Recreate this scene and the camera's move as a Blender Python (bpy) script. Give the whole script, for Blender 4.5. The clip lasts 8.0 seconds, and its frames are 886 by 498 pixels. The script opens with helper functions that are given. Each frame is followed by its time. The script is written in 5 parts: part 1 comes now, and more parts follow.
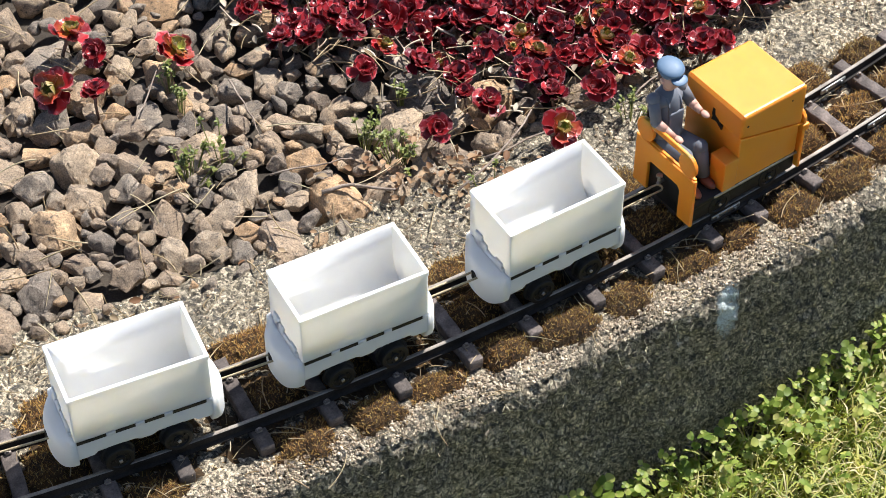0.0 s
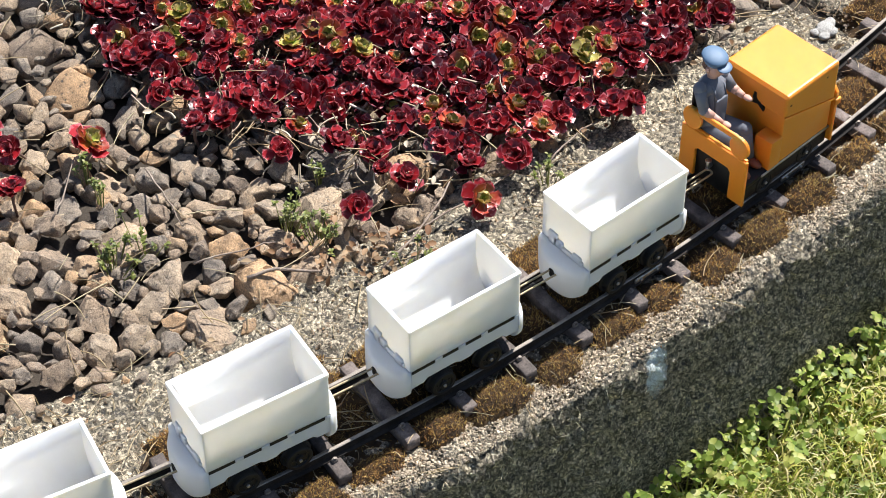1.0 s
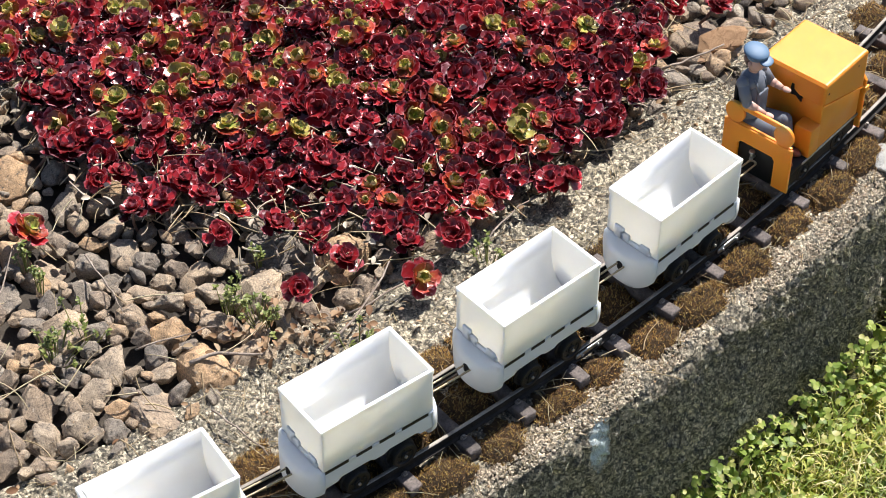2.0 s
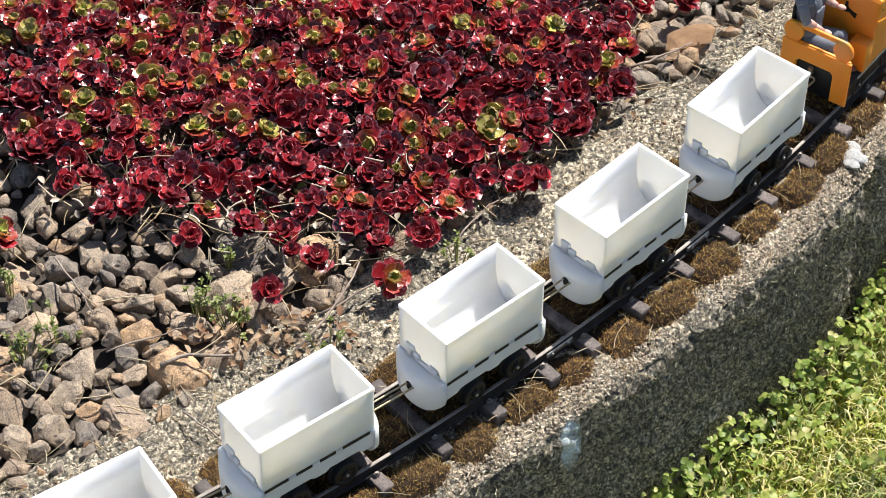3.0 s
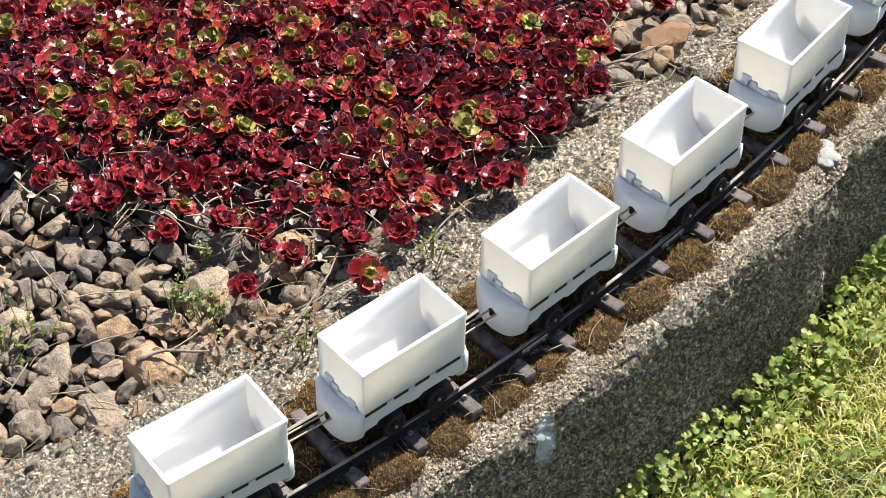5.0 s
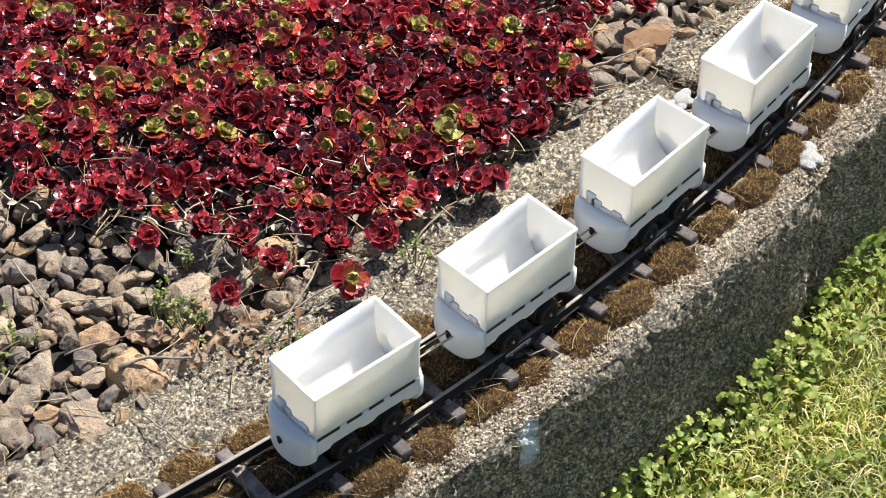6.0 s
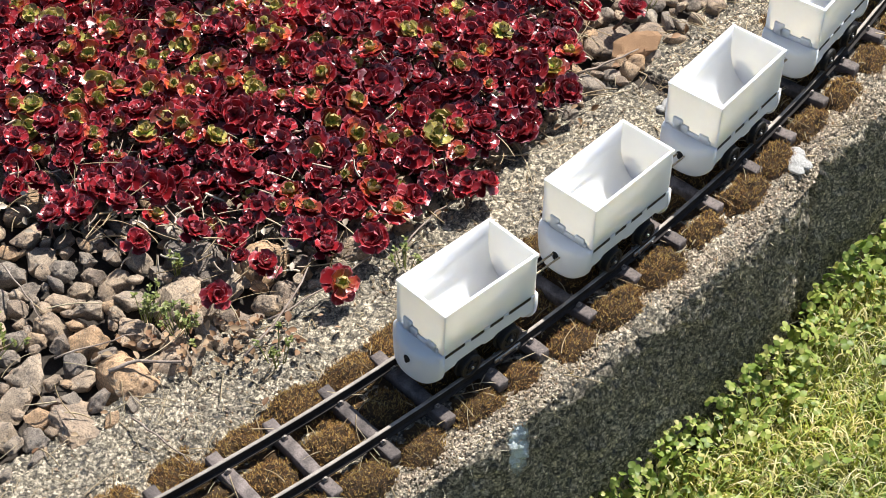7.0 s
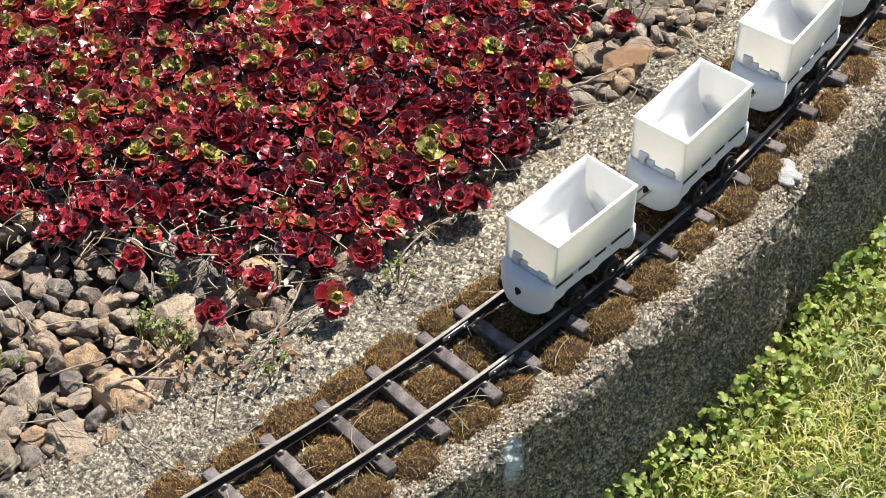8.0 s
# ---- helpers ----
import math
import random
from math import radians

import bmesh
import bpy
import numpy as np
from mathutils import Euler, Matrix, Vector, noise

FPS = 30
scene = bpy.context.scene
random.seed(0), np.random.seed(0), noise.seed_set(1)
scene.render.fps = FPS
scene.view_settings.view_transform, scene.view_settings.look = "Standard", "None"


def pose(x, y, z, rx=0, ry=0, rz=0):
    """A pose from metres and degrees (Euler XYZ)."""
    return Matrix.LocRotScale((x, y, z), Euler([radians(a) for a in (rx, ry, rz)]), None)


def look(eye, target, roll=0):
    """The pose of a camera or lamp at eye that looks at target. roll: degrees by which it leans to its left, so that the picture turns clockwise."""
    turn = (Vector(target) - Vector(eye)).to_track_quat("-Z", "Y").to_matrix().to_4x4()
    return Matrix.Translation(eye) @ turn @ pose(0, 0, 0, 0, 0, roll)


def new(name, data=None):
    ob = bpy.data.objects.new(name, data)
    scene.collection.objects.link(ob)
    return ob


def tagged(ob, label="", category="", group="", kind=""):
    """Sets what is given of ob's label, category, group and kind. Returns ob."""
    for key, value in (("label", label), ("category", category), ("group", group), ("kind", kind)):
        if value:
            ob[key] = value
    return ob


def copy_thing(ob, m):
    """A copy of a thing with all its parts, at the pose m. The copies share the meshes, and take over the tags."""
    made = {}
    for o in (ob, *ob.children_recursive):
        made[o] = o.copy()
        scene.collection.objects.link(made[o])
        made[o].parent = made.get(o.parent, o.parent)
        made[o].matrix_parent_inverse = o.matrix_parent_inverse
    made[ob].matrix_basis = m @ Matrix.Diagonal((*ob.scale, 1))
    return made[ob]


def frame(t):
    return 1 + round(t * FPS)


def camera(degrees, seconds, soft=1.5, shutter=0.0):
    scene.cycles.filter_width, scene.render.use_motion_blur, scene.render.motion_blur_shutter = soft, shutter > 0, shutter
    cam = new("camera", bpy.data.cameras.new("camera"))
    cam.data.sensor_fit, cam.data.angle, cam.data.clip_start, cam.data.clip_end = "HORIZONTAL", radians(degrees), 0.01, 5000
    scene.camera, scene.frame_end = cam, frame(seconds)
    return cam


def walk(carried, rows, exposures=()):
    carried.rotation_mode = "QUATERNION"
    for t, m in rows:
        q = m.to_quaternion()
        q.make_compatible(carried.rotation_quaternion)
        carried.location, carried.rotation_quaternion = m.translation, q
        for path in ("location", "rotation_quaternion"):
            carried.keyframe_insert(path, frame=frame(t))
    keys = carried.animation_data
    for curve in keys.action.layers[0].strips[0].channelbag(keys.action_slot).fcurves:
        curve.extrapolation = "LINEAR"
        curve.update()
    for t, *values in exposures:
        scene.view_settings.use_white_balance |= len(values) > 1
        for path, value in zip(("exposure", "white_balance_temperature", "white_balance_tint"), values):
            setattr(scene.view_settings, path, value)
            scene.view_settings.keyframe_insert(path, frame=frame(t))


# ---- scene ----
cam = camera(22.97, 8.0, soft=0.75)
ROWS = [
    (0.0, 0.0269, -1.0889, 1.0973, 42.865, -0.056, 8.148),
    (0.5, 0.0094, -1.0762, 1.1184, 42.836, 0.045, 5.643),
    (1.0, 0.0038, -1.0673, 1.1313, 43.354, 0.329, 3.752),
    (1.5, 0.0063, -1.0616, 1.1404, 44.395, 0.426, 2.520),
    (2.0, -0.0014, -1.0641, 1.1458, 44.979, -0.010, 1.587),
    (3.5, -0.0036, -1.0633, 1.1489, 44.855, -0.494, 0.598),
    (4.0, -0.0057, -1.0674, 1.1491, 44.853, -0.862, 0.544),
    (4.5, -0.0055, -1.0690, 1.1525, 44.816, -0.977, 0.515),
    (6.0, -0.0029, -1.0644, 1.1506, 44.909, -0.952, -0.204),
    (6.5, -0.0030, -1.0669, 1.1490, 45.002, -1.140, -0.309),
    (7.0, -0.0031, -1.0684, 1.1528, 45.076, -1.223, -0.327),
    (7.5, -0.0050, -1.0706, 1.1541, 45.306, -1.306, -0.523),
    (8.0, -0.0051, -1.0756, 1.1584, 45.504, -0.999, -0.896),
]
walk(cam, [(t, pose(*row)) for t, *row in ROWS], [(0.0, 0.86, 6200, 11), (8.0, 0.86, 6200, 11)])

# ---- daylight ----
SUN_AZ, SUN_EL = 53.0, 58.0          # degrees anticlockwise from +x, and above the horizon
world = bpy.data.worlds.new("sky")
scene.world = world
world.use_nodes = True
wn = world.node_tree.nodes
sky = wn.new("ShaderNodeTexSky")
sky.sky_type, sky.sun_disc = "NISHITA", False
sky.sun_elevation, sky.sun_rotation = radians(SUN_EL), radians(90 - SUN_AZ)
wn["Background"].inputs["Strength"].default_value = 0.07
world.node_tree.links.new(sky.outputs[0], wn["Background"].inputs["Color"])
sun = new("sun", bpy.data.lights.new("sun", "SUN"))
sun.data.energy, sun.data.angle, sun.data.color = 5.0, radians(0.55), (1.0, 0.95, 0.87)
away = Vector((math.cos(radians(SUN_AZ)) * math.cos(radians(SUN_EL)), math.sin(radians(SUN_AZ)) * math.cos(radians(SUN_EL)), math.sin(radians(SUN_EL))))
sun.matrix_world = look(tuple(away * 5), (0, 0, 0))


# ---- materials ----
def material(name, rough=0.6, metal=0.0):
    m = bpy.data.materials.new(name)
    m.use_nodes = True
    bs = m.node_tree.nodes["Principled BSDF"]
    bs.inputs["Roughness"].default_value, bs.inputs["Metallic"].default_value = rough, metal
    return m, m.node_tree.nodes, m.node_tree.links, bs


def ramp(ns, stops, smooth=False):
    r = ns.new("ShaderNodeValToRGB")
    e = r.color_ramp.elements
    while len(e) < len(stops):
        e.new(0.5)
    for k, (p, c) in enumerate(stops):
        e[k].position, e[k].color = p, (*c, 1)
    if smooth:
        r.color_ramp.interpolation = "EASE"
    return r


def coords(ns, ls, kind, scale):
    tc, mp = ns.new("ShaderNodeTexCoord"), ns.new("ShaderNodeMapping")
    mp.inputs["Scale"].default_value = scale if isinstance(scale, tuple) else (scale,) * 3
    ls.new(tc.outputs[kind], mp.inputs[0])
    return mp.outputs[0]


def noise_tex(ns, ls, vec, scale, detail=6, rough=0.6):
    n = ns.new("ShaderNodeTexNoise")
    n.inputs["Scale"].default_value, n.inputs["Detail"].default_value, n.inputs["Roughness"].default_value = scale, detail, rough
    ls.new(vec, n.inputs["Vector"])
    return n.outputs["Fac"]


def mixed(ns, ls, fac, a, b, blend="MIX"):
    mx = ns.new("ShaderNodeMix")
    mx.data_type, mx.blend_type = "RGBA", blend
    for sock, v in ((mx.inputs["Factor"], fac), (mx.inputs["A"], a), (mx.inputs["B"], b)):
        if isinstance(v, bpy.types.NodeSocket):
            ls.new(v, sock)
        elif isinstance(v, tuple):
            sock.default_value = (*v, 1)
        else:
            sock.default_value = v
    return mx.outputs["Result"]


def bumped(ns, ls, bs, height, strength, dist):
    b = ns.new("ShaderNodeBump")
    b.inputs["Strength"].default_value, b.inputs["Distance"].default_value = strength, dist
    ls.new(height, b.inputs["Height"])
    ls.new(b.outputs[0], bs.inputs["Normal"])


def mottled(name, stops, scale, rough=0.8, fine=900, bump=0.5, dist=0.0008, metal=0.0, kind="Object", vary=0.0, spots=None):
    """Broad patches by noise, fine grain in colour and relief; vary: change from piece to piece."""
    m, ns, ls, bs = material(name, rough, metal)
    v = coords(ns, ls, kind, 1.0)
    broad, grain = noise_tex(ns, ls, v, scale), noise_tex(ns, ls, v, fine, 8, 0.7)
    r = ramp(ns, stops)
    ls.new(broad, r.inputs[0])
    g = ramp(ns, [(0.3, (0.55, 0.55, 0.55)), (0.7, (1.3, 1.3, 1.3))])
    ls.new(grain, g.inputs[0])
    c = mixed(ns, ls, 1.0, r.outputs[0], g.outputs[0], "MULTIPLY")
    if spots:
        sn = noise_tex(ns, ls, v, spots[0], 3)
        sr = ramp(ns, [(spots[1], (0, 0, 0)), (spots[1] + 0.06, (1, 1, 1))])
        ls.new(sn, sr.inputs[0])
        c = mixed(ns, ls, sr.outputs[0], c, spots[2])
    if vary:
        oi, geo, add = ns.new("ShaderNodeObjectInfo"), ns.new("ShaderNodeNewGeometry"), ns.new("ShaderNodeMath")
        ls.new(oi.outputs["Random"], add.inputs[0])
        ls.new(geo.outputs["Random Per Island"], add.inputs[1])
        fr = ns.new("ShaderNodeMath")
        fr.operation = "FRACT"
        ls.new(add.outputs[0], fr.inputs[0])
        vr = ramp(ns, [(0.0, (1 - vary,) * 3), (1.0, (1 + vary,) * 3)])
        ls.new(fr.outputs[0], vr.inputs[0])
        c = mixed(ns, ls, 1.0, c, vr.outputs[0], "MULTIPLY")
    ls.new(c, bs.inputs["Base Color"])
    bumped(ns, ls, bs, grain, bump, dist)
    return m


def stone_material(name, k):
    """k: metres to one unit of the mesh."""
    m, ns, ls, bs = material(name, 0.88)
    v = coords(ns, ls, "Object", 1.0)
    oi, geo, add, fr = ns.new("ShaderNodeObjectInfo"), ns.new("ShaderNodeNewGeometry"), ns.new("ShaderNodeMath"), ns.new("ShaderNodeMath")
    ls.new(oi.outputs["Random"], add.inputs[0])
    ls.new(geo.outputs["Random Per Island"], add.inputs[1])
    fr.operation = "FRACT"
    ls.new(add.outputs[0], fr.inputs[0])
    tone = ramp(ns, [(0.0, (0.20, 0.175, 0.15)), (0.12, (0.27, 0.215, 0.165)), (0.3, (0.36, 0.28, 0.20)), (0.5, (0.41, 0.33, 0.24)),
                     (0.66, (0.29, 0.25, 0.205)), (0.78, (0.26, 0.225, 0.185)), (0.86, (0.45, 0.325, 0.205)), (0.94, (0.46, 0.31, 0.18)), (1.0, (0.42, 0.37, 0.30))])
    ls.new(fr.outputs[0], tone.inputs[0])
    big, mid, grain = noise_tex(ns, ls, v, 75 * k, 5), noise_tex(ns, ls, v, 300 * k, 6, 0.65), noise_tex(ns, ls, v, 1100 * k, 6, 0.75)
    r1 = ramp(ns, [(0.3, (0.5, 0.5, 0.52)), (0.7, (1.45, 1.36, 1.24))])
    ls.new(big, r1.inputs[0])
    c = mixed(ns, ls, 1.0, tone.outputs[0], r1.outputs[0], "MULTIPLY")
    r2 = ramp(ns, [(0.36, (0.55, 0.55, 0.55)), (0.60, (1.4, 1.4, 1.4))])
    ls.new(grain, r2.inputs[0])
    c = mixed(ns, ls, 1.0, c, r2.outputs[0], "MULTIPLY")
    lich = ramp(ns, [(0.60, (0, 0, 0)), (0.70, (0.6, 0.6, 0.6))])
    ls.new(mid, lich.inputs[0])
    c = mixed(ns, ls, lich.outputs[0], c, (0.52, 0.50, 0.43))
    dark = ramp(ns, [(0.34, (0.85, 0.85, 0.85)), (0.42, (0, 0, 0))])
    ls.new(mid, dark.inputs[0])
    c = mixed(ns, ls, dark.outputs[0], c, (0.07, 0.065, 0.06))
    ls.new(c, bs.inputs["Base Color"])
    h = mixed(ns, ls, 0.5, mid, grain)
    bumped(ns, ls, bs, h, 1.0, 0.0035)
    return m


def concrete_material():
    m, ns, ls, bs = material("weathered_concrete", 0.92)
    v = coords(ns, ls, "Object", 1.0)
    vor = ns.new("ShaderNodeTexVoronoi")
    vor.inputs["Scale"].default_value = 520
    ls.new(v, vor.inputs["Vector"])
    pebble = ramp(ns, [(0.0, (0.045, 0.039, 0.031)), (0.3, (0.16, 0.14, 0.108)), (0.52, (0.37, 0.32, 0.245)), (0.70, (0.76, 0.67, 0.53)), (0.8, (0.30, 0.265, 0.21)), (1.0, (0.07, 0.062, 0.05))])
    ls.new(vor.outputs["Color"], pebble.inputs[0])
    big, mid, grain = noise_tex(ns, ls, v, 22, 6), noise_tex(ns, ls, v, 170, 6, 0.7), noise_tex(ns, ls, v, 1100, 6, 0.75)
    r1 = ramp(ns, [(0.3, (0.62, 0.62, 0.62)), (0.68, (1.25, 1.22, 1.15))])
    ls.new(big, r1.inputs[0])
    c = mixed(ns, ls, 1.0, pebble.outputs[0], r1.outputs[0], "MULTIPLY")
    r2 = ramp(ns, [(0.36, (0.35, 0.35, 0.34)), (0.6, (1.4, 1.4, 1.36))])
    ls.new(mid, r2.inputs[0])
    c = mixed(ns, ls, 0.8, c, mixed(ns, ls, 1.0, c, r2.outputs[0], "MULTIPLY"))
    pit = ramp(ns, [(0.38, (1, 1, 1)), (0.43, (0, 0, 0))])
    ls.new(mid, pit.inputs[0])
    c = mixed(ns, ls, pit.outputs[0], c, (0.085, 0.08, 0.072))
    # drip of pale blue paint on the outer face
    sub, ln, st = ns.new("ShaderNodeVectorMath"), ns.new("ShaderNodeVectorMath"), ns.new("ShaderNodeMath")
    scl = ns.new("ShaderNodeVectorMath")
    sub.operation, scl.operation, ln.operation, st.operation = "SUBTRACT", "MULTIPLY", "LENGTH", "ADD"
    sub.inputs[1].default_value = PAINT_AT
    scl.inputs[1].default_value = (1.0, 1.0, 0.42)
    ls.new(v, sub.inputs[0])
    ls.new(sub.outputs[0], scl.inputs[0])
    ls.new(scl.outputs[0], ln.inputs[0])
    jit = ns.new("ShaderNodeMath")
    jit.operation = "MULTIPLY"
    jit.inputs[1].default_value = 0.014
    ls.new(mid, jit.inputs[0])
    ls.new(ln.outputs["Value"], st.inputs[0])
    ls.new(jit.outputs[0], st.inputs[1])
    pr = ramp(ns, [(0.0150, (0.95, 0.95, 0.95)), (0.0190, (0, 0, 0))])
    ls.new(st.outputs[0], pr.inputs[0])
    c = mixed(ns, ls, pr.outputs[0], c, (0.80, 0.90, 0.93))
    ls.new(c, bs.inputs["Base Color"])
    r3 = ramp(ns, [(0.40, (0.5, 0.5, 0.5)), (0.58, (1.4, 1.4, 1.38))])
    ls.new(grain, r3.inputs[0])
    c = mixed(ns, ls, 1.0, c, r3.outputs[0], "MULTIPLY")
    ls.new(c, bs.inputs["Base Color"])
    bumped(ns, ls, bs, mixed(ns, ls, 0.45, mid, grain), 1.0, 0.005)
    return m


def leaf_material(name, base, tip, rough=0.32, through_part=0.3, spec=0.8):
    """Colour runs from the leaf's base to its tip by the mesh's own 'along' attribute; rims carry a painted pink sheen.
    """
    m, ns, ls, bs = material(name, rough)
    at = ns.new("ShaderNodeAttribute")
    at.attribute_name = "along"
    oi = ns.new("ShaderNodeObjectInfo")
    v = coords(ns, ls, "Object", 1.0)
    n = noise_tex(ns, ls, v, 300, 3)
    s = ns.new("ShaderNodeMath")
    s.operation = "MULTIPLY_ADD"
    s.inputs[1].default_value, s.inputs[2].default_value = 0.5, -0.25
    ls.new(n, s.inputs[0])
    s2 = ns.new("ShaderNodeMath")
    ls.new(at.outputs["Fac"], s2.inputs[0])
    ls.new(s.outputs[0], s2.inputs[1])
    # last stop: pale pink rim, with the sky's highlight painted into the colour
    r = ramp(ns, [(0.15, base), (0.72, tip), (0.9, tip), (1.0, tuple(min(1.0, x * 1.1 + y) for x, y in zip(tip, (0.22, 0.15, 0.165))))])
    ls.new(s2.outputs[0], r.inputs[0])
    geo, add, fr = ns.new("ShaderNodeNewGeometry"), ns.new("ShaderNodeMath"), ns.new("ShaderNodeMath")
    ls.new(oi.outputs["Random"], add.inputs[0])
    ls.new(geo.outputs["Random Per Island"], add.inputs[1])
    fr.operation = "FRACT"
    ls.new(add.outputs[0], fr.inputs[0])
    vr = ramp(ns, [(0.0, (0.38, 0.38, 0.40)), (0.6, (0.95, 0.95, 0.95)), (1.0, (1.55, 1.6, 1.6))])
    ls.new(fr.outputs[0], vr.inputs[0])
    c = mixed(ns, ls, 1.0, r.outputs[0], vr.outputs[0], "MULTIPLY")
    ls.new(c, bs.inputs["Base Color"])
    bs.inputs["Specular IOR Level"].default_value = spec
    tr, mx = ns.new("ShaderNodeBsdfTranslucent"), ns.new("ShaderNodeMixShader")
    mx.inputs[0].default_value = through_part
    ls.new(c, tr.inputs["Color"])
    ls.new(bs.outputs[0], mx.inputs[1])
    ls.new(tr.outputs[0], mx.inputs[2])
    ls.new(mx.outputs[0], ns["Material Output"].inputs["Surface"])
    return m


def blade_material(name, stops, rough=0.55, through_part=0.35):
    m, ns, ls, bs = material(name, rough)
    geo = ns.new("ShaderNodeNewGeometry")
    r = ramp(ns, stops)
    ls.new(geo.outputs["Random Per Island"], r.inputs[0])
    v = coords(ns, ls, "Object", 1.0)
    n = noise_tex(ns, ls, v, 14, 3)
    g = ramp(ns, [(0.35, (0.75, 0.78, 0.7)), (0.65, (1.2, 1.12, 1.0))])
    ls.new(n, g.inputs[0])
    c = mixed(ns, ls, 1.0, r.outputs[0], g.outputs[0], "MULTIPLY")
    ls.new(c, bs.inputs["Base Color"])
    tr, mx = ns.new("ShaderNodeBsdfTranslucent"), ns.new("ShaderNodeMixShader")
    mx.inputs[0].default_value = through_part
    ls.new(c, tr.inputs["Color"])
    ls.new(bs.outputs[0], mx.inputs[1])
    ls.new(tr.outputs[0], mx.inputs[2])
    ls.new(mx.outputs[0], ns["Material Output"].inputs["Surface"])
    return m


def plastic(name, colour, rough=0.4, scatter=0.0, grain=0.12):
    m, ns, ls, bs = material(name, rough)
    v = coords(ns, ls, "Object", 1.0)
    n, layers = noise_tex(ns, ls, v, 45, 4), noise_tex(ns, ls, v, 700, 4)
    r = ramp(ns, [(0.3, tuple(x * 0.93 for x in colour)), (0.7, colour)])
    ls.new(n, r.inputs[0])
    ls.new(r.outputs[0], bs.inputs["Base Color"])
    rr = ramp(ns, [(0.3, (rough * 0.8,) * 3), (0.7, (min(1, rough * 1.3),) * 3)])
    ls.new(n, rr.inputs[0])
    ls.new(rr.outputs[0], bs.inputs["Roughness"])
    bumped(ns, ls, bs, layers, grain, 0.0003)
    if scatter:
        bs.inputs["Subsurface Weight"].default_value = 1.0
        bs.inputs["Subsurface Radius"].default_value = (1.0, 0.92, 0.76)
        bs.inputs["Subsurface Scale"].default_value = scatter
    return m


# ---- the track's plan: one arc ----
CX, CY, RAD = -1.45404, 1.57854, 2.18073


def along(s, off=0.0, z=0.0):
    """The point s metres along the arc, off metres to the outside of the track's middle."""
    a = s / RAD
    return Vector((CX + (RAD + off) * math.cos(a), CY + (RAD + off) * math.sin(a), z))


def heading(s):
    return math.degrees(s / RAD) + 90


def off_of(x, y):
    return math.hypot(x - CX, y - CY) - RAD


def s_of(x, y):
    return math.atan2(y - CY, x - CX) * RAD


PAINT_AT = tuple(along(-1.786, 0.069, -0.046))
CONCRETE, STONE, PEBBLE = concrete_material(), stone_material("rubble_stone", 0.014), stone_material("small_rubble", 1.0)
SOIL = mottled("bed_soil", [(0.3, (0.035, 0.027, 0.02)), (0.7, (0.10, 0.08, 0.06))], 40, 0.95, 700, 1.0, 0.002)
TURF = mottled("turf_soil", [(0.3, (0.05, 0.052, 0.022)), (0.7, (0.11, 0.105, 0.045))], 30, 0.95, 500, 1.0, 0.003)
WHITE = plastic("white_plastic", (0.715, 0.715, 0.70), 0.6, 0.0055, 0.1)
YELLOW = plastic("yellow_plastic", (0.80, 0.305, 0.026), 0.42, 0.0022, 0.15)
BLACK = plastic("black_plastic", (0.009, 0.009, 0.009), 0.5, 0.0, 0.2)
BLACK.node_tree.nodes["Principled BSDF"].inputs["Specular IOR Level"].default_value = 0.3
STEEL = mottled("dull_steel", [(0.35, (0.35, 0.34, 0.32)), (0.65, (0.55, 0.54, 0.52))], 300, 0.38, 1500, 0.2, 0.0003, 0.9)
RAILM = mottled("tarnished_rail", [(0.35, (0.012, 0.010, 0.009)), (0.65, (0.036, 0.030, 0.026))], 60, 0.7, 900, 0.35, 0.0004)
RAILM.node_tree.nodes["Principled BSDF"].inputs["Specular IOR Level"].default_value = 0.15
WIREM = mottled("tan_wire", [(0.3, (0.26, 0.20, 0.12)), (0.7, (0.48, 0.39, 0.25))], 200, 0.45, 900, 0.3, 0.0003, 0.4)
RAILTOP = mottled("worn_rail_top", [(0.3, (0.16, 0.135, 0.11)), (0.7, (0.34, 0.30, 0.255))], 60, 0.5, 900, 0.25, 0.0003, 0.3)
SLEEPERM = mottled("weathered_sleeper", [(0.3, (0.060, 0.048, 0.042)), (0.7, (0.21, 0.17, 0.15))], 120, 0.75, 800, 0.8, 0.0010, vary=0.35)
MOSSM = blade_material("brown_moss", [(0.0, (0.040, 0.018, 0.008)), (0.4, (0.17, 0.080, 0.024)), (0.72, (0.36, 0.21, 0.052)), (1.0, (0.54, 0.40, 0.14))], 0.8, 0.2)
MOSSBASE = mottled("moss_cushion", [(0.3, (0.026, 0.015, 0.007)), (0.7, (0.10, 0.056, 0.017))], 90, 0.95, 900, 1.0, 0.002)
STRAWM = blade_material("dry_straw", [(0.0, (0.240, 0.168, 0.088)), (0.5, (0.416, 0.320, 0.192)), (1.0, (0.528, 0.456, 0.320))], 0.6, 0.1)
LICHENM = blade_material("wall_lichen", [(0.0, (0.05, 0.048, 0.036)), (0.4, (0.15, 0.145, 0.11)), (0.75, (0.30, 0.28, 0.21)), (0.9, (0.5, 0.46, 0.35)), (1.0, (0.6, 0.56, 0.43))], 0.8, 0.1)
TWIGM = mottled("dry_twig", [(0.3, (0.16, 0.115, 0.085)), (0.7, (0.38, 0.31, 0.25))], 120, 0.85, 900, 0.8, 0.0006)
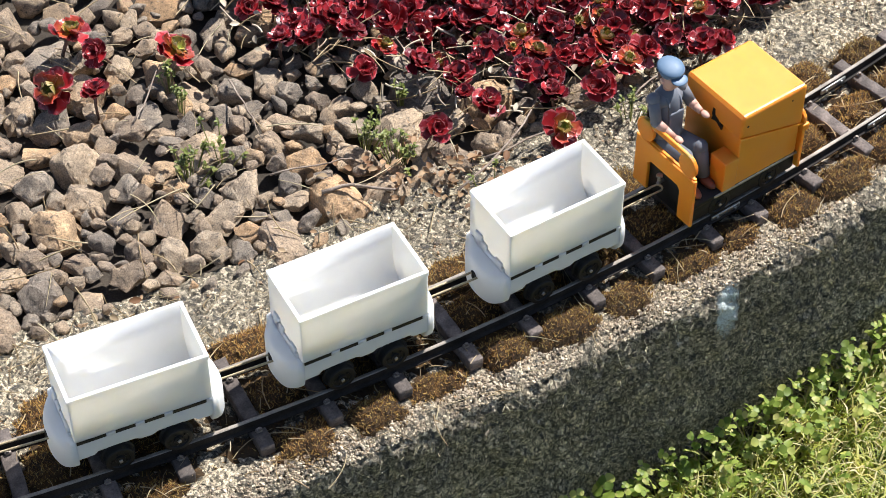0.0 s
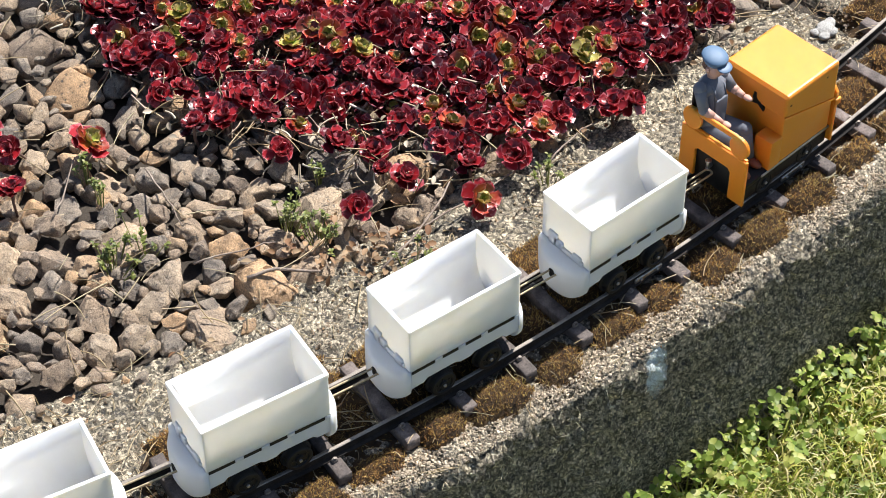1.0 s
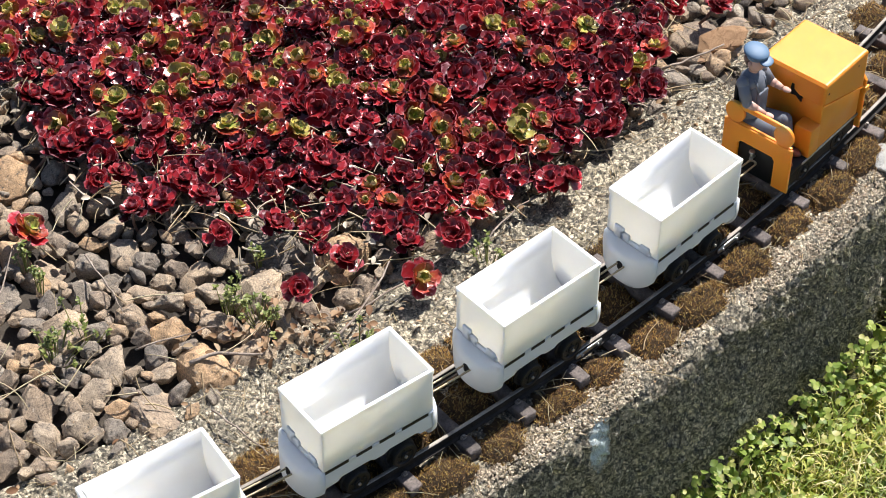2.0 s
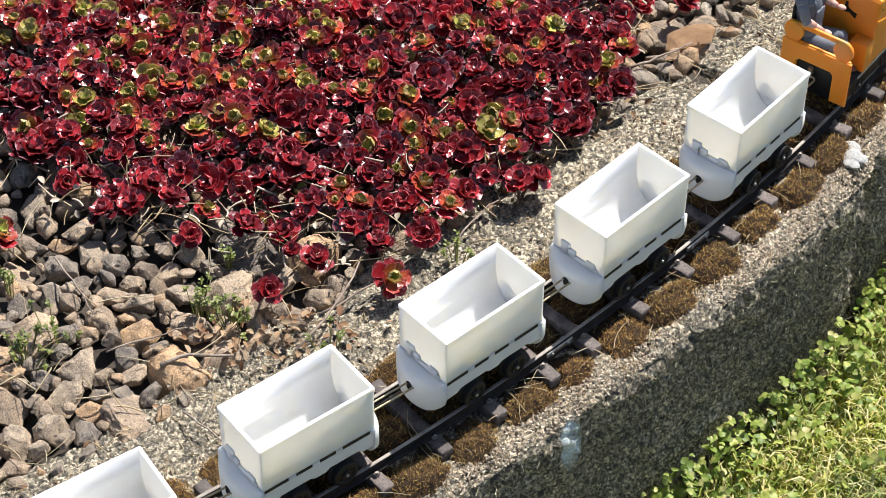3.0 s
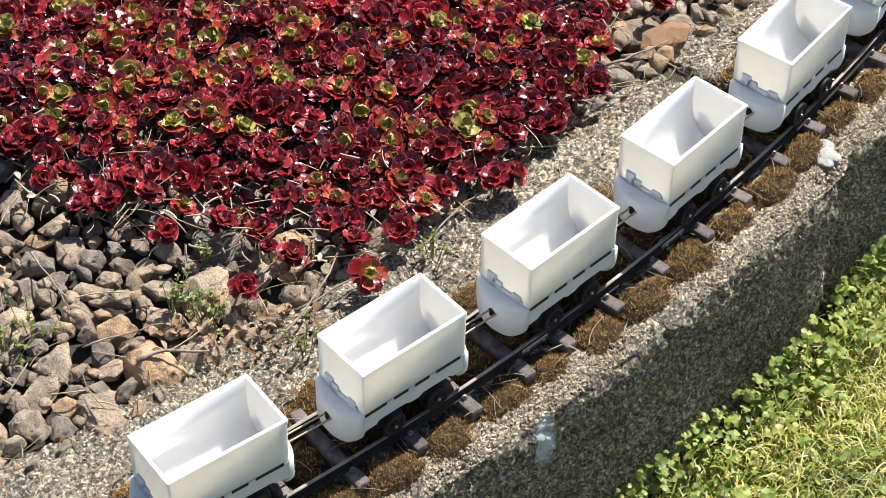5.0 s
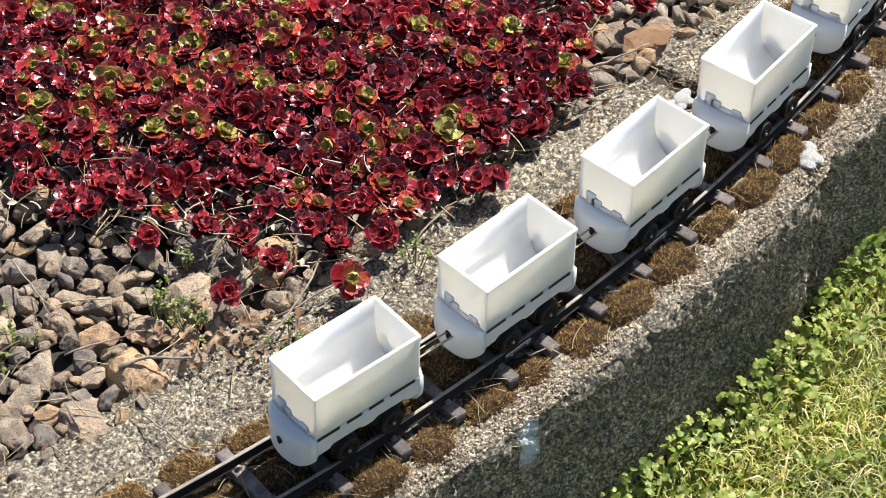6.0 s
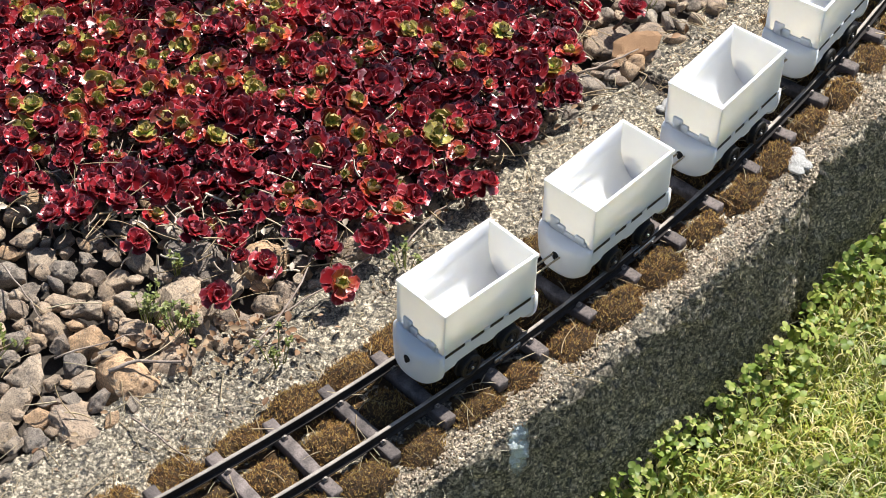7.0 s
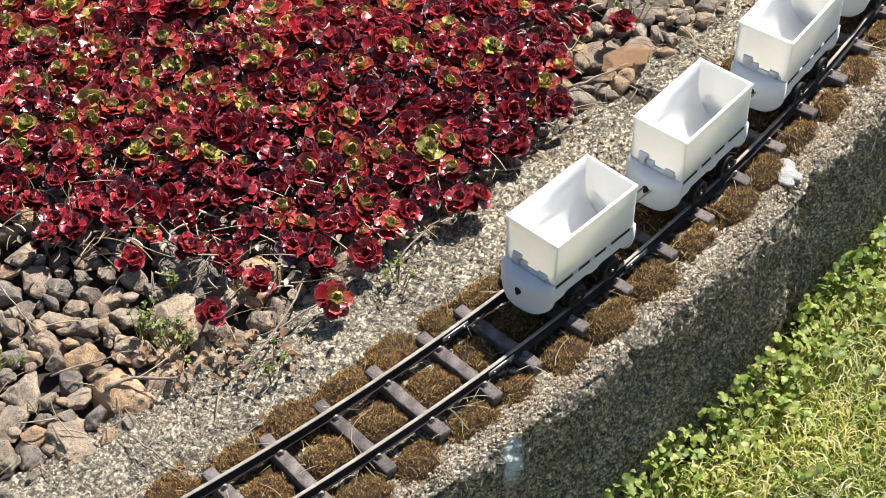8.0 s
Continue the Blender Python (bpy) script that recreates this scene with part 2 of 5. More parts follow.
GRASSM = blade_material("lawn_grass", [(0.0, (0.12, 0.18, 0.025)), (0.3, (0.28, 0.36, 0.05)), (0.55, (0.47, 0.49, 0.095)), (0.75, (0.64, 0.57, 0.21)), (1.0, (0.74, 0.66, 0.42))], 0.5, 0.44)
CLOVERM = blade_material("clover_leaves", [(0.0, (0.13, 0.21, 0.035)), (0.5, (0.29, 0.38, 0.08)), (0.85, (0.46, 0.50, 0.14)), (1.0, (0.58, 0.54, 0.24))], 0.5, 0.42)
ROOTM = blade_material("bleached_roots", [(0.0, (0.22, 0.17, 0.13)), (0.5, (0.48, 0.40, 0.33)), (1.0, (0.72, 0.64, 0.55))], 0.6, 0.15)
LITTERM = blade_material("dead_leaves", [(0.0, (0.160, 0.080, 0.040)), (0.5, (0.304, 0.184, 0.104)), (1.0, (0.416, 0.320, 0.216))], 0.7, 0.25)
SEDUMM = blade_material("stonecrop_leaves", [(0.0, (0.112, 0.152, 0.032)), (0.6, (0.240, 0.272, 0.072)), (1.0, (0.368, 0.360, 0.160))], 0.5, 0.3)
PLASTER = mottled("white_filler", [(0.3, (0.496, 0.480, 0.440)), (0.7, (0.656, 0.640, 0.600))], 60, 0.85, 600, 0.8, 0.002)
GRITM = mottled("sunlit_sandy_crust", [(0.3, (0.40, 0.32, 0.225)), (0.7, (0.66, 0.56, 0.42))], 60, 0.9, 700, 0.5, 0.0006, vary=0.5)
ORANGE = mottled("ochre_stone", [(0.3, (0.288, 0.160, 0.080)), (0.7, (0.440, 0.264, 0.136))], 60, 0.85, 700, 0.8, 0.0012)
LEAF_RED = leaf_material("crimson_leaf", (0.13, 0.006, 0.010), (0.36, 0.016, 0.022), 0.28, 0.38)
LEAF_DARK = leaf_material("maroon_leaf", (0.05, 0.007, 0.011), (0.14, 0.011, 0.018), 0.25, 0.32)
LEAF_MIX = leaf_material("orange_leaf", (0.62, 0.37, 0.06), (0.48, 0.065, 0.03), 0.28, 0.38)
LEAF_GREEN = leaf_material("olive_leaf", (0.42, 0.56, 0.11), (0.46, 0.38, 0.09), 0.28, 0.38)
STALKM = mottled("brown_stalk", [(0.3, (0.10, 0.05, 0.035)), (0.7, (0.24, 0.15, 0.11))], 200, 0.8, 900, 0.6, 0.0005)
CAPM = plastic("blue_paint", (0.105, 0.175, 0.27), 0.6)
CLOTH = plastic("grey_blue_paint", (0.13, 0.142, 0.17), 0.65)
SHIRT = plastic("pale_grey_paint", (0.165, 0.17, 0.19), 0.65)
SKIN = plastic("pink_paint", (0.55, 0.33, 0.26), 0.55)
BOOT = plastic("brown_paint", (0.17, 0.055, 0.03), 0.5)


# ---- mesh helpers ----
def part(name, bm, mat, parent, label=""):
    """Links a bmesh (or a mesh) as one object under a thing or part; parent None: top level."""
    if isinstance(bm, bmesh.types.BMesh):
        me = bpy.data.meshes.new(name)
        bm.to_mesh(me)
        bm.free()
    else:
        me = bm
    if mat is not None and not me.materials:
        for mm in (mat if isinstance(mat, (list, tuple)) else [mat]):
            me.materials.append(mm)
    ob = new(name, me)
    ob.parent = parent
    if label:
        ob["label"] = label
    return ob


def box(bm, x0, x1, y0, y1, z0, z1, bevel=0.0, seg=2, mi=0):
    m = Matrix.Translation(((x0 + x1) / 2, (y0 + y1) / 2, (z0 + z1) / 2)) @ Matrix.Diagonal((x1 - x0, y1 - y0, z1 - z0, 1))
    made = bmesh.ops.create_cube(bm, size=1, matrix=m)["verts"]
    if bevel:
        es = list({e for v in made for e in v.link_edges})
        out = bmesh.ops.bevel(bm, geom=es, offset=bevel, segments=seg, affect="EDGES", profile=0.5)
        fs = out["faces"]
        made = list({v for f in fs for v in f.verts})
    for f in {f for v in made for f in v.link_faces}:
        f.material_index = mi
        f.smooth = bool(bevel)
    return made


def prism(bm, outline, axis, lo, hi, bevel=0.0, seg=2, mi=0):
    """Extrudes a closed outline of 2D points along an axis from lo to hi."""
    def at(p, k):
        return {"x": (k, p[0], p[1]), "y": (p[0], k, p[1]), "z": (p[0], p[1], k)}[axis]
    a = [bm.verts.new(at(p, lo)) for p in outline]
    b = [bm.verts.new(at(p, hi)) for p in outline]
    n = len(outline)
    fs = [bm.faces.new(a), bm.faces.new(b[::-1])]
    for k in range(n):
        fs.append(bm.faces.new((a[k], b[k], b[(k + 1) % n], a[(k + 1) % n])))
    bmesh.ops.recalc_face_normals(bm, faces=fs)
    for f in fs:
        f.material_index = mi
    if bevel:
        es = list({e for f in fs[:2] for e in f.edges})
        bmesh.ops.bevel(bm, geom=es, offset=bevel, segments=seg, affect="EDGES", profile=0.5)


def tube(bm, pts, radii, sides=6, mi=0, caps=True):
    """A round tube through points, with a radius at each."""
    rings = []
    up = Vector((0, 0, 1))
    for k, p in enumerate(pts):
        p = Vector(p)
        d = (Vector(pts[min(k + 1, len(pts) - 1)]) - Vector(pts[max(k - 1, 0)])).normalized()
        u = d.cross(up if abs(d.z) < 0.95 else Vector((1, 0, 0))).normalized()
        w = d.cross(u)
        r = radii[k] if isinstance(radii, (list, tuple)) else radii
        rings.append([bm.verts.new(p + (u * math.cos(a) + w * math.sin(a)) * r) for a in (2 * math.pi * j / sides for j in range(sides))])
    for a, b in zip(rings, rings[1:]):
        for j in range(sides):
            f = bm.faces.new((a[j], a[(j + 1) % sides], b[(j + 1) % sides], b[j]))
            f.smooth, f.material_index = True, mi
    if caps:
        for r in (rings[0][::-1], rings[-1]):
            bm.faces.new(r).material_index = mi


def blob(bm, centre, radii, turn=None, mi=0, u=12, v=8):
    m = Matrix.Translation(centre) @ (turn if turn else Matrix()) @ Matrix.Diagonal((*radii, 1))
    vs = bmesh.ops.create_uvsphere(bm, u_segments=u, v_segments=v, radius=1, matrix=m)["verts"]
    for f in {f for w in vs for f in w.link_faces}:
        f.smooth, f.material_index = True, mi


def mesh_of(name, verts, faces, mat, smooth=True):
    me = bpy.data.meshes.new(name)
    me.from_pydata(verts, [], faces)
    if smooth:
        me.polygons.foreach_set("use_smooth", [True] * len(me.polygons))
    if mat:
        me.materials.append(mat)
    return me


def fnoise(x, y, z, f, o=4):
    return noise.fractal(Vector((x * f, y * f, z * f)), 0.9, 2.0, o)


# ---- ground and wall ----
def edge_off(s):
    return float(np.interp(s, [-2.9, -2.10, -2.00, -1.92, -1.85, -1.79, -1.70, -1.62, -1.54, -1.44, -1.42, -1.39, -1.33, -1.1, -0.4], [0.072, 0.066, 0.064, 0.066, 0.067, 0.067, 0.068, 0.070, 0.073, 0.074, 0.065, 0.068, 0.078, 0.086, 0.086]))


def inner_off(s):
    return float(np.interp(s, [-2.9, -2.24, -2.05, -1.94, -1.75, -1.55, -1.376, -1.27, -0.4], [-0.11, -0.11, -0.106, -0.117, -0.124, -0.118, -0.098, -0.088, -0.085]))


TOP = -0.0185


def wall_block(name, s0, s1, fine0, fine1, label):
    """One cast length of the low wall: rough top, worn edge, rough outer face."""
    ss, s = [], s0
    while s < s1:
        ss.append(s)
        s += 0.0028 if fine0 < s < fine1 else 0.02
    ss.append(s1)
    rng = [("back", q) for q in (0.0, 0.4, 0.8)] + [("top", q) for q in np.linspace(0, 1, 64)] + [("face", q) for q in np.linspace(0.012, 1, 62)]
    verts, faces, n = [], [], len(rng)
    for s in ss:
        eo, io = edge_off(s), inner_off(s) - 0.02
        wob = 0.004 * fnoise(s, 3.1, 0, 14) + 0.0014 * fnoise(s, 7.7, 0, 60)
        endgap = min(abs(s - s0), abs(s - s1))
        chip = 0.006 * math.exp(-endgap / 0.006) if endgap < 0.05 and s < -1.433 else 0.0
        for kind, q in rng:
            if kind == "back":
                off, z, nx, nz = io, -0.24 + (TOP + 0.24) * q, -1, 0
            elif kind == "top":
                off, nx, nz = io + (eo + wob - chip - io) * q, 0, 1
                d = eo + wob - chip - off
                z = TOP - 0.011 * max(0, 1 - d / 0.014) ** 2 - (0.004 if off < io + 0.02 else 0)
                nx = max(0, 1 - d / 0.012)
            else:
                off, z, nx, nz = eo + wob - chip + 0.0025 * min(1, q * 30) + 0.004 * q, TOP - 0.011 - 0.214 * q, 1, 0
            p = along(s, off)
            r = 0.0022 * fnoise(p.x, p.y, z, 95, 3) + 0.0038 * fnoise(p.x + 5, p.y, z, 210, 3) + 0.003 * fnoise(p.x, p.y + 9, z, 22, 2)
            if kind == "back":
                r = 0
            p = along(s, off + nx * r * 1.1, z + nz * r * 0.8)
            verts.append(p)
    for k in range(len(ss) - 1):
        for j in range(n - 1):
            a = k * n + j
            faces.append((a, a + n, a + n + 1, a + 1))
    faces.append(tuple(range(n)))
    faces.append(tuple(range((len(ss) - 1) * n, len(ss) * n))[::-1])
    ob = new(name, mesh_of(name, verts, faces, CONCRETE))
    return tagged(ob, label, "wall", kind="structure")


wall_block("wall_near", -2.9, -1.4400, -2.33, -1.40, "low weathered concrete edging wall with rough worn top")
wall_block("wall_far", -1.4180, -0.4, -1.5, -1.12, "next cast length of rough concrete edging wall")


def sheet(name, x0, x1, y0, y1, step, z, amp, mat, label, keep=None):
    xs, ys = np.arange(x0, x1 + step / 2, step), np.arange(y0, y1 + step / 2, step)
    verts = [(x, y, z + amp * fnoise(x, y, 0, 18, 4)) for y in ys for x in xs]
    w = len(xs)
    faces = [(j * w + i, j * w + i + 1, (j + 1) * w + i + 1, (j + 1) * w + i) for j in range(len(ys) - 1) for i in range(w - 1)]
    if keep:
        faces = [f for f in faces if keep(*verts[f[0]][:2])]
    ob = new(name, mesh_of(name, verts, faces, mat))
    return tagged(ob, label, "ground", kind="structure")


# dark soil block added in the wall joint to deepen its shade
bm = bmesh.new()
for lo_s, hi_s in ((-1.4398, -1.4182),):
    ring = [along(q, o, z) for q in (lo_s, hi_s) for o, z in ((-0.13, -0.23), (-0.13, TOP - 0.006), (0.050, TOP - 0.022), (0.057, -0.23))]
    vs = [bm.verts.new(p) for p in ring]
    for q in ((0, 1, 2, 3), (7, 6, 5, 4), (1, 5, 6, 2), (2, 6, 7, 3), (0, 4, 5, 1), (3, 7, 4, 0)):
        bm.faces.new([vs[i] for i in q])
tagged(part("wall_joint", bm, SOIL, None), "joint between the wall lengths, its shade deepened by a dark soil fill", "wall joint", kind="structure")
big = new("ground", mesh_of("ground", [(x * 60, y * 60, -0.215) for x, y in ((-1, -1), (1, -1), (1, 1), (-1, 1))], [(0, 1, 2, 3)], TURF))
tagged(big, "earth of the lawn below the wall", "ground", kind="structure")
sheet("planting_bed", -1.4, 1.2, -0.9, 1.6, 0.012, -0.034, 0.006, SOIL, "dark soil of the raised planting bed", lambda x, y: off_of(x, y) < -0.085)


# ---- railway track ----
def rail_mesh(off, s0, s1):
    prof = [(-0.0030, -0.0084), (0.0030, -0.0084), (0.0030, -0.0076), (0.0008, -0.0066), (0.0007, -0.0030), (0.0013, -0.0022), (0.0014, -0.0004), (0.0009, 0.0), (-0.0009, 0.0), (-0.0014, -0.0004), (-0.0013, -0.0022), (-0.0007, -0.0030), (-0.0008, -0.0066), (-0.0030, -0.0076)]
    n, verts, faces, idx = len(prof), [], [], []
    ss = np.arange(s0, s1, 0.02)
    for s in ss:
        verts += [along(s, off + a, z) for a, z in prof]
    for k in range(len(ss) - 1):
        for j in range(n):
            a, b = k * n + j, k * n + (j + 1) % n
            faces.append((a, b, b + n, a + n))
            idx.append(1 if j in (6, 7, 8) else 0)
    faces += [tuple(range(n))[::-1], tuple(range((len(ss) - 1) * n, len(ss) * n))]
    me = mesh_of("rail", verts, faces, None, False)
    me.materials.append(RAILM)
    me.materials.append(RAILTOP)
    me.polygons.foreach_set("material_index", idx + [0, 0])
    return me


track = tagged(new("railway_track"), "narrow garden railway track with brown sleepers on concrete", "track", kind="structure")
for off in (-0.0234, 0.0234):
    part("rail", rail_mesh(off, -2.88, -0.42), None, track, "tarnished steel rail with a bright worn top")

SLEEPERS = [-1.7766 - 0.0497 * k for k in range(22)] + [-1.736, -1.684, -1.632] + [-1.5795 + 0.0518 * k for k in range(22)]


def sleeper_mesh(k):
    bm = bmesh.new()
    box(bm, -0.0052, 0.0052, -0.041, 0.041, -0.0175, -0.0084, 0.0007, 1)
    bmesh.ops.subdivide_edges(bm, edges=[e for e in bm.edges if e.calc_length() > 0.05], cuts=16)
    for v in bm.verts:
        v.co.x += 0.0006 * fnoise(v.co.y + k, v.co.z, 0, 90, 2)
        v.co.z += 0.0007 * fnoise(v.co.y + 3 * k, v.co.x, 1, 120, 2)
    me = bpy.data.meshes.new("sleeper")
    bm.to_mesh(me)
    bm.free()
    me.materials.append(SLEEPERM)
    return me


def clip_mesh():
    bm = bmesh.new()
    box(bm, -0.0022, 0.0022, 0.0022, 0.0050, -0.0086, -0.0058, 0.0005, 1)
    tube(bm, [(0, 0.0040, -0.0060), (0, 0.0040, -0.0045)], 0.0011, 6)
    me = bpy.data.meshes.new("rail_clip")
    bm.to_mesh(me)
    bm.free()
    me.materials.append(SLEEPERM)
    me.materials.append(RAILTOP)
    for p in me.polygons[-8:]:
        p.material_index = 1
    return me


sleeper_meshes, clip_me = [sleeper_mesh(k) for k in range(5)], clip_mesh()
for k, s in enumerate(SLEEPERS):
    sl = part("sleeper", sleeper_meshes[k % 5], None, track)
    p = along(s + random.uniform(-0.0015, 0.0015), random.uniform(-0.001, 0.001), random.uniform(-0.0006, 0))
    sl.matrix_basis = pose(*p, 0, 0, heading(s) + random.uniform(-1.5, 1.5))
    for y, turn in ((0.0234, 0), (0.0234, 180), (-0.0234, 0), (-0.0234, 180)):
        c = part("rail_clip", clip_me, None, sl)
        c.matrix_basis = pose(0, y, 0, 0, 0, turn)


def fishplate_mesh():
    bm = bmesh.new()
    box(bm, -0.013, 0.013, 0.0011, 0.0026, -0.0064, -0.0022, 0.0004, 1)
    for x in (-0.008, 0.008):
        tube(bm, [(x, 0.0024, -0.0042), (x, 0.0040, -0.0042)], 0.0012, 6)
    me = bpy.data.meshes.new("fishplate")
    bm.to_mesh(me)
    bm.free()
    me.materials.append(STEEL)
    return me


fp = fishplate_mesh()
for s in (-1.757, -1.606, -2.36):
    for off in (-0.0234, 0.0234):
        for turn in (0, 180):
            ob = part("fishplate", fp, None, track, "bright metal rail joiner")
            ob.matrix_basis = pose(*along(s, off), 0, 0, heading(s) + turn)


# ---- wagons ----
def tub_bmesh():
    """Box outside, rounded trough inside."""
    bm = bmesh.new()
    x0, y0, zt, zb = 0.045, 0.0243, 0.0775, 0.0371
    xi, yi, knee, floor_z = 0.0431, 0.0226, 0.058, 0.0255
    prof = [(yi, zt)] + [(yi * math.cos(a), knee - (knee - floor_z) * math.sin(a)) for a in np.linspace(0, math.pi, 21)] + [(-yi, zt)]
    rows = [[bm.verts.new((x, y, z)) for y, z in prof] for x in (-xi, xi)]
    for j in range(len(prof) - 1):
        f = bm.faces.new((rows[0][j], rows[0][j + 1], rows[1][j + 1], rows[1][j]))
        f.smooth = True
    for r in rows:
        bm.faces.new(r)
    out = [[bm.verts.new((sx * (x0 + w), sy * (y0 + w), z)) for sx, sy in ((-1, 1), (-1, -1), (1, -1), (1, 1))] for w, z in ((0, zb), (0, zt - 0.0042), (0.0005, zt - 0.0036), (0.0005, zt - 0.0003), (0.0001, zt))]
    for a, b in zip(out, out[1:]):
        for k in range(4):
            bm.faces.new((a[k], a[(k + 1) % 4], b[(k + 1) % 4], b[k]))
    low = [[bm.verts.new((sx * 0.0438, sy * 0.0206, z)) for sx, sy in ((-1, 1), (-1, -1), (1, -1), (1, 1))] for z in (zb, 0.0240)]
    for a, b in ((out[0], low[0]), (low[0], low[1])):
        for k in range(4):
            bm.faces.new((a[(k + 1) % 4], a[k], b[k], b[(k + 1) % 4]))
    bm.faces.new(low[1])
    top = out[-1]
    inn = [rows[0][0], rows[0][-1], rows[1][-1], rows[1][0]]
    for k in range(4):
        bm.faces.new((top[k], top[(k + 1) % 4], inn[(k + 1) % 4], inn[k]))
    bmesh.ops.recalc_face_normals(bm, faces=bm.faces)
    es = [e for e in bm.edges if all(abs(abs(v.co.x) - x0) < 0.0007 and abs(abs(v.co.y) - y0) < 0.0007 for v in e.verts) and abs(e.verts[0].co.z - e.verts[1].co.z) > 0.0004]
    bmesh.ops.bevel(bm, geom=es, offset=0.0007, segments=2, affect="EDGES", profile=0.5)
    return bm


def beam_bmesh(sx):
    """End casting: bowed in plan, round below, its top running softly into the tub's foot."""
    bm = bmesh.new()
    w, lo, r, top = 0.0245, 0.0065, 0.014, 0.0374
    rows = []
    for y in np.linspace(-w, w, 31):
        low = lo + r - math.sqrt(max(0.0, r * r - max(0.0, abs(y) - (w - r)) ** 2))
        xb = 0.0572 - 0.0095 * (abs(y) / w) ** 2.2 - (0.0008 if abs(y) > w - 0.0003 else 0)
        prof = [(0.0440, top), (0.0458, top), (0.0476, top - 0.0010), (max(0.0478, xb - 0.0030), 0.0345), (max(0.0479, xb - 0.0009), 0.0322), (max(0.0480, xb), 0.0290), (max(0.0480, xb), low + 0.0034), (max(0.0472, xb - 0.0009), low + 0.0010), (max(0.0455, xb - 0.0032), low), (0.0440, low)]
        rows.append([bm.verts.new((sx * x, y, z)) for x, z in prof])
    for a, b in zip(rows, rows[1:]):
        for k in range(len(a)):
            q = (k + 1) % len(a)
            bm.faces.new((a[k], a[q], b[q], b[k]))
    bm.faces.new(rows[0])
    bm.faces.new(rows[-1])
    bmesh.ops.recalc_face_normals(bm, faces=bm.faces)
    return bm


def wheel_mesh():
    bm = bmesh.new()
    prof = [(0.0, 0.0202), (0.0112, 0.0202), (0.0114, 0.0208), (0.0101, 0.0220), (0.0098, 0.0262), (0.0092, 0.0268), (0.0070, 0.0268), (0.0064, 0.0258), (0.0034, 0.0258), (0.0030, 0.0272), (0.0, 0.0272)]
    n, rings = 28, []
    for r, y in prof:
        rings.append([bm.verts.new((0, y, 0))] if r == 0 else [bm.verts.new((r * math.cos(a), y, r * math.sin(a))) for a in (2 * math.pi * k / n for k in range(n))])
    for a, b in zip(rings, rings[1:]):
        for k in range(n):
            q = [a[k % len(a)], a[(k + 1) % len(a)], b[(k + 1) % len(b)], b[k % len(b)]]
            q = list(dict.fromkeys(q))
            bm.faces.new(q)
    for k in range(5):
        a = 2 * math.pi * k / 5
        blob(bm, (0.0050 * math.cos(a), 0.0260, 0.0050 * math.sin(a)), (0.0009, 0.0007, 0.0009), None, 0, 6, 4)
    tube(bm, [(0, 0.0270, 0), (0, 0.0284, 0)], [0.0013, 0.0011], 10, 1)
    bmesh.ops.recalc_face_normals(bm, faces=bm.faces)
    me = bpy.data.meshes.new("wheel")
    bm.to_mesh(me)
    bm.free()
    me.materials.append(BLACK)
    me.materials.append(STEEL)
    return me


WHEEL_R, WHEEL_X = 0.0098, 0.0193
wheel_me = wheel_mesh()


def wheelset(parent, x):
    bm = bmesh.new()
    tube(bm, [(0, -0.0205, 0), (0, 0.0205, 0)], 0.0014, 8)
    ws = part("wheelset", bm, STEEL, parent, "black spoked wheel pair on a steel axle")
    ws.matrix_basis = pose(x, 0, WHEEL_R)
    for turn in (0, 180):
        part("wheel", wheel_me, None, ws).matrix_basis = pose(0, 0, 0, 0, 0, turn)
    return ws


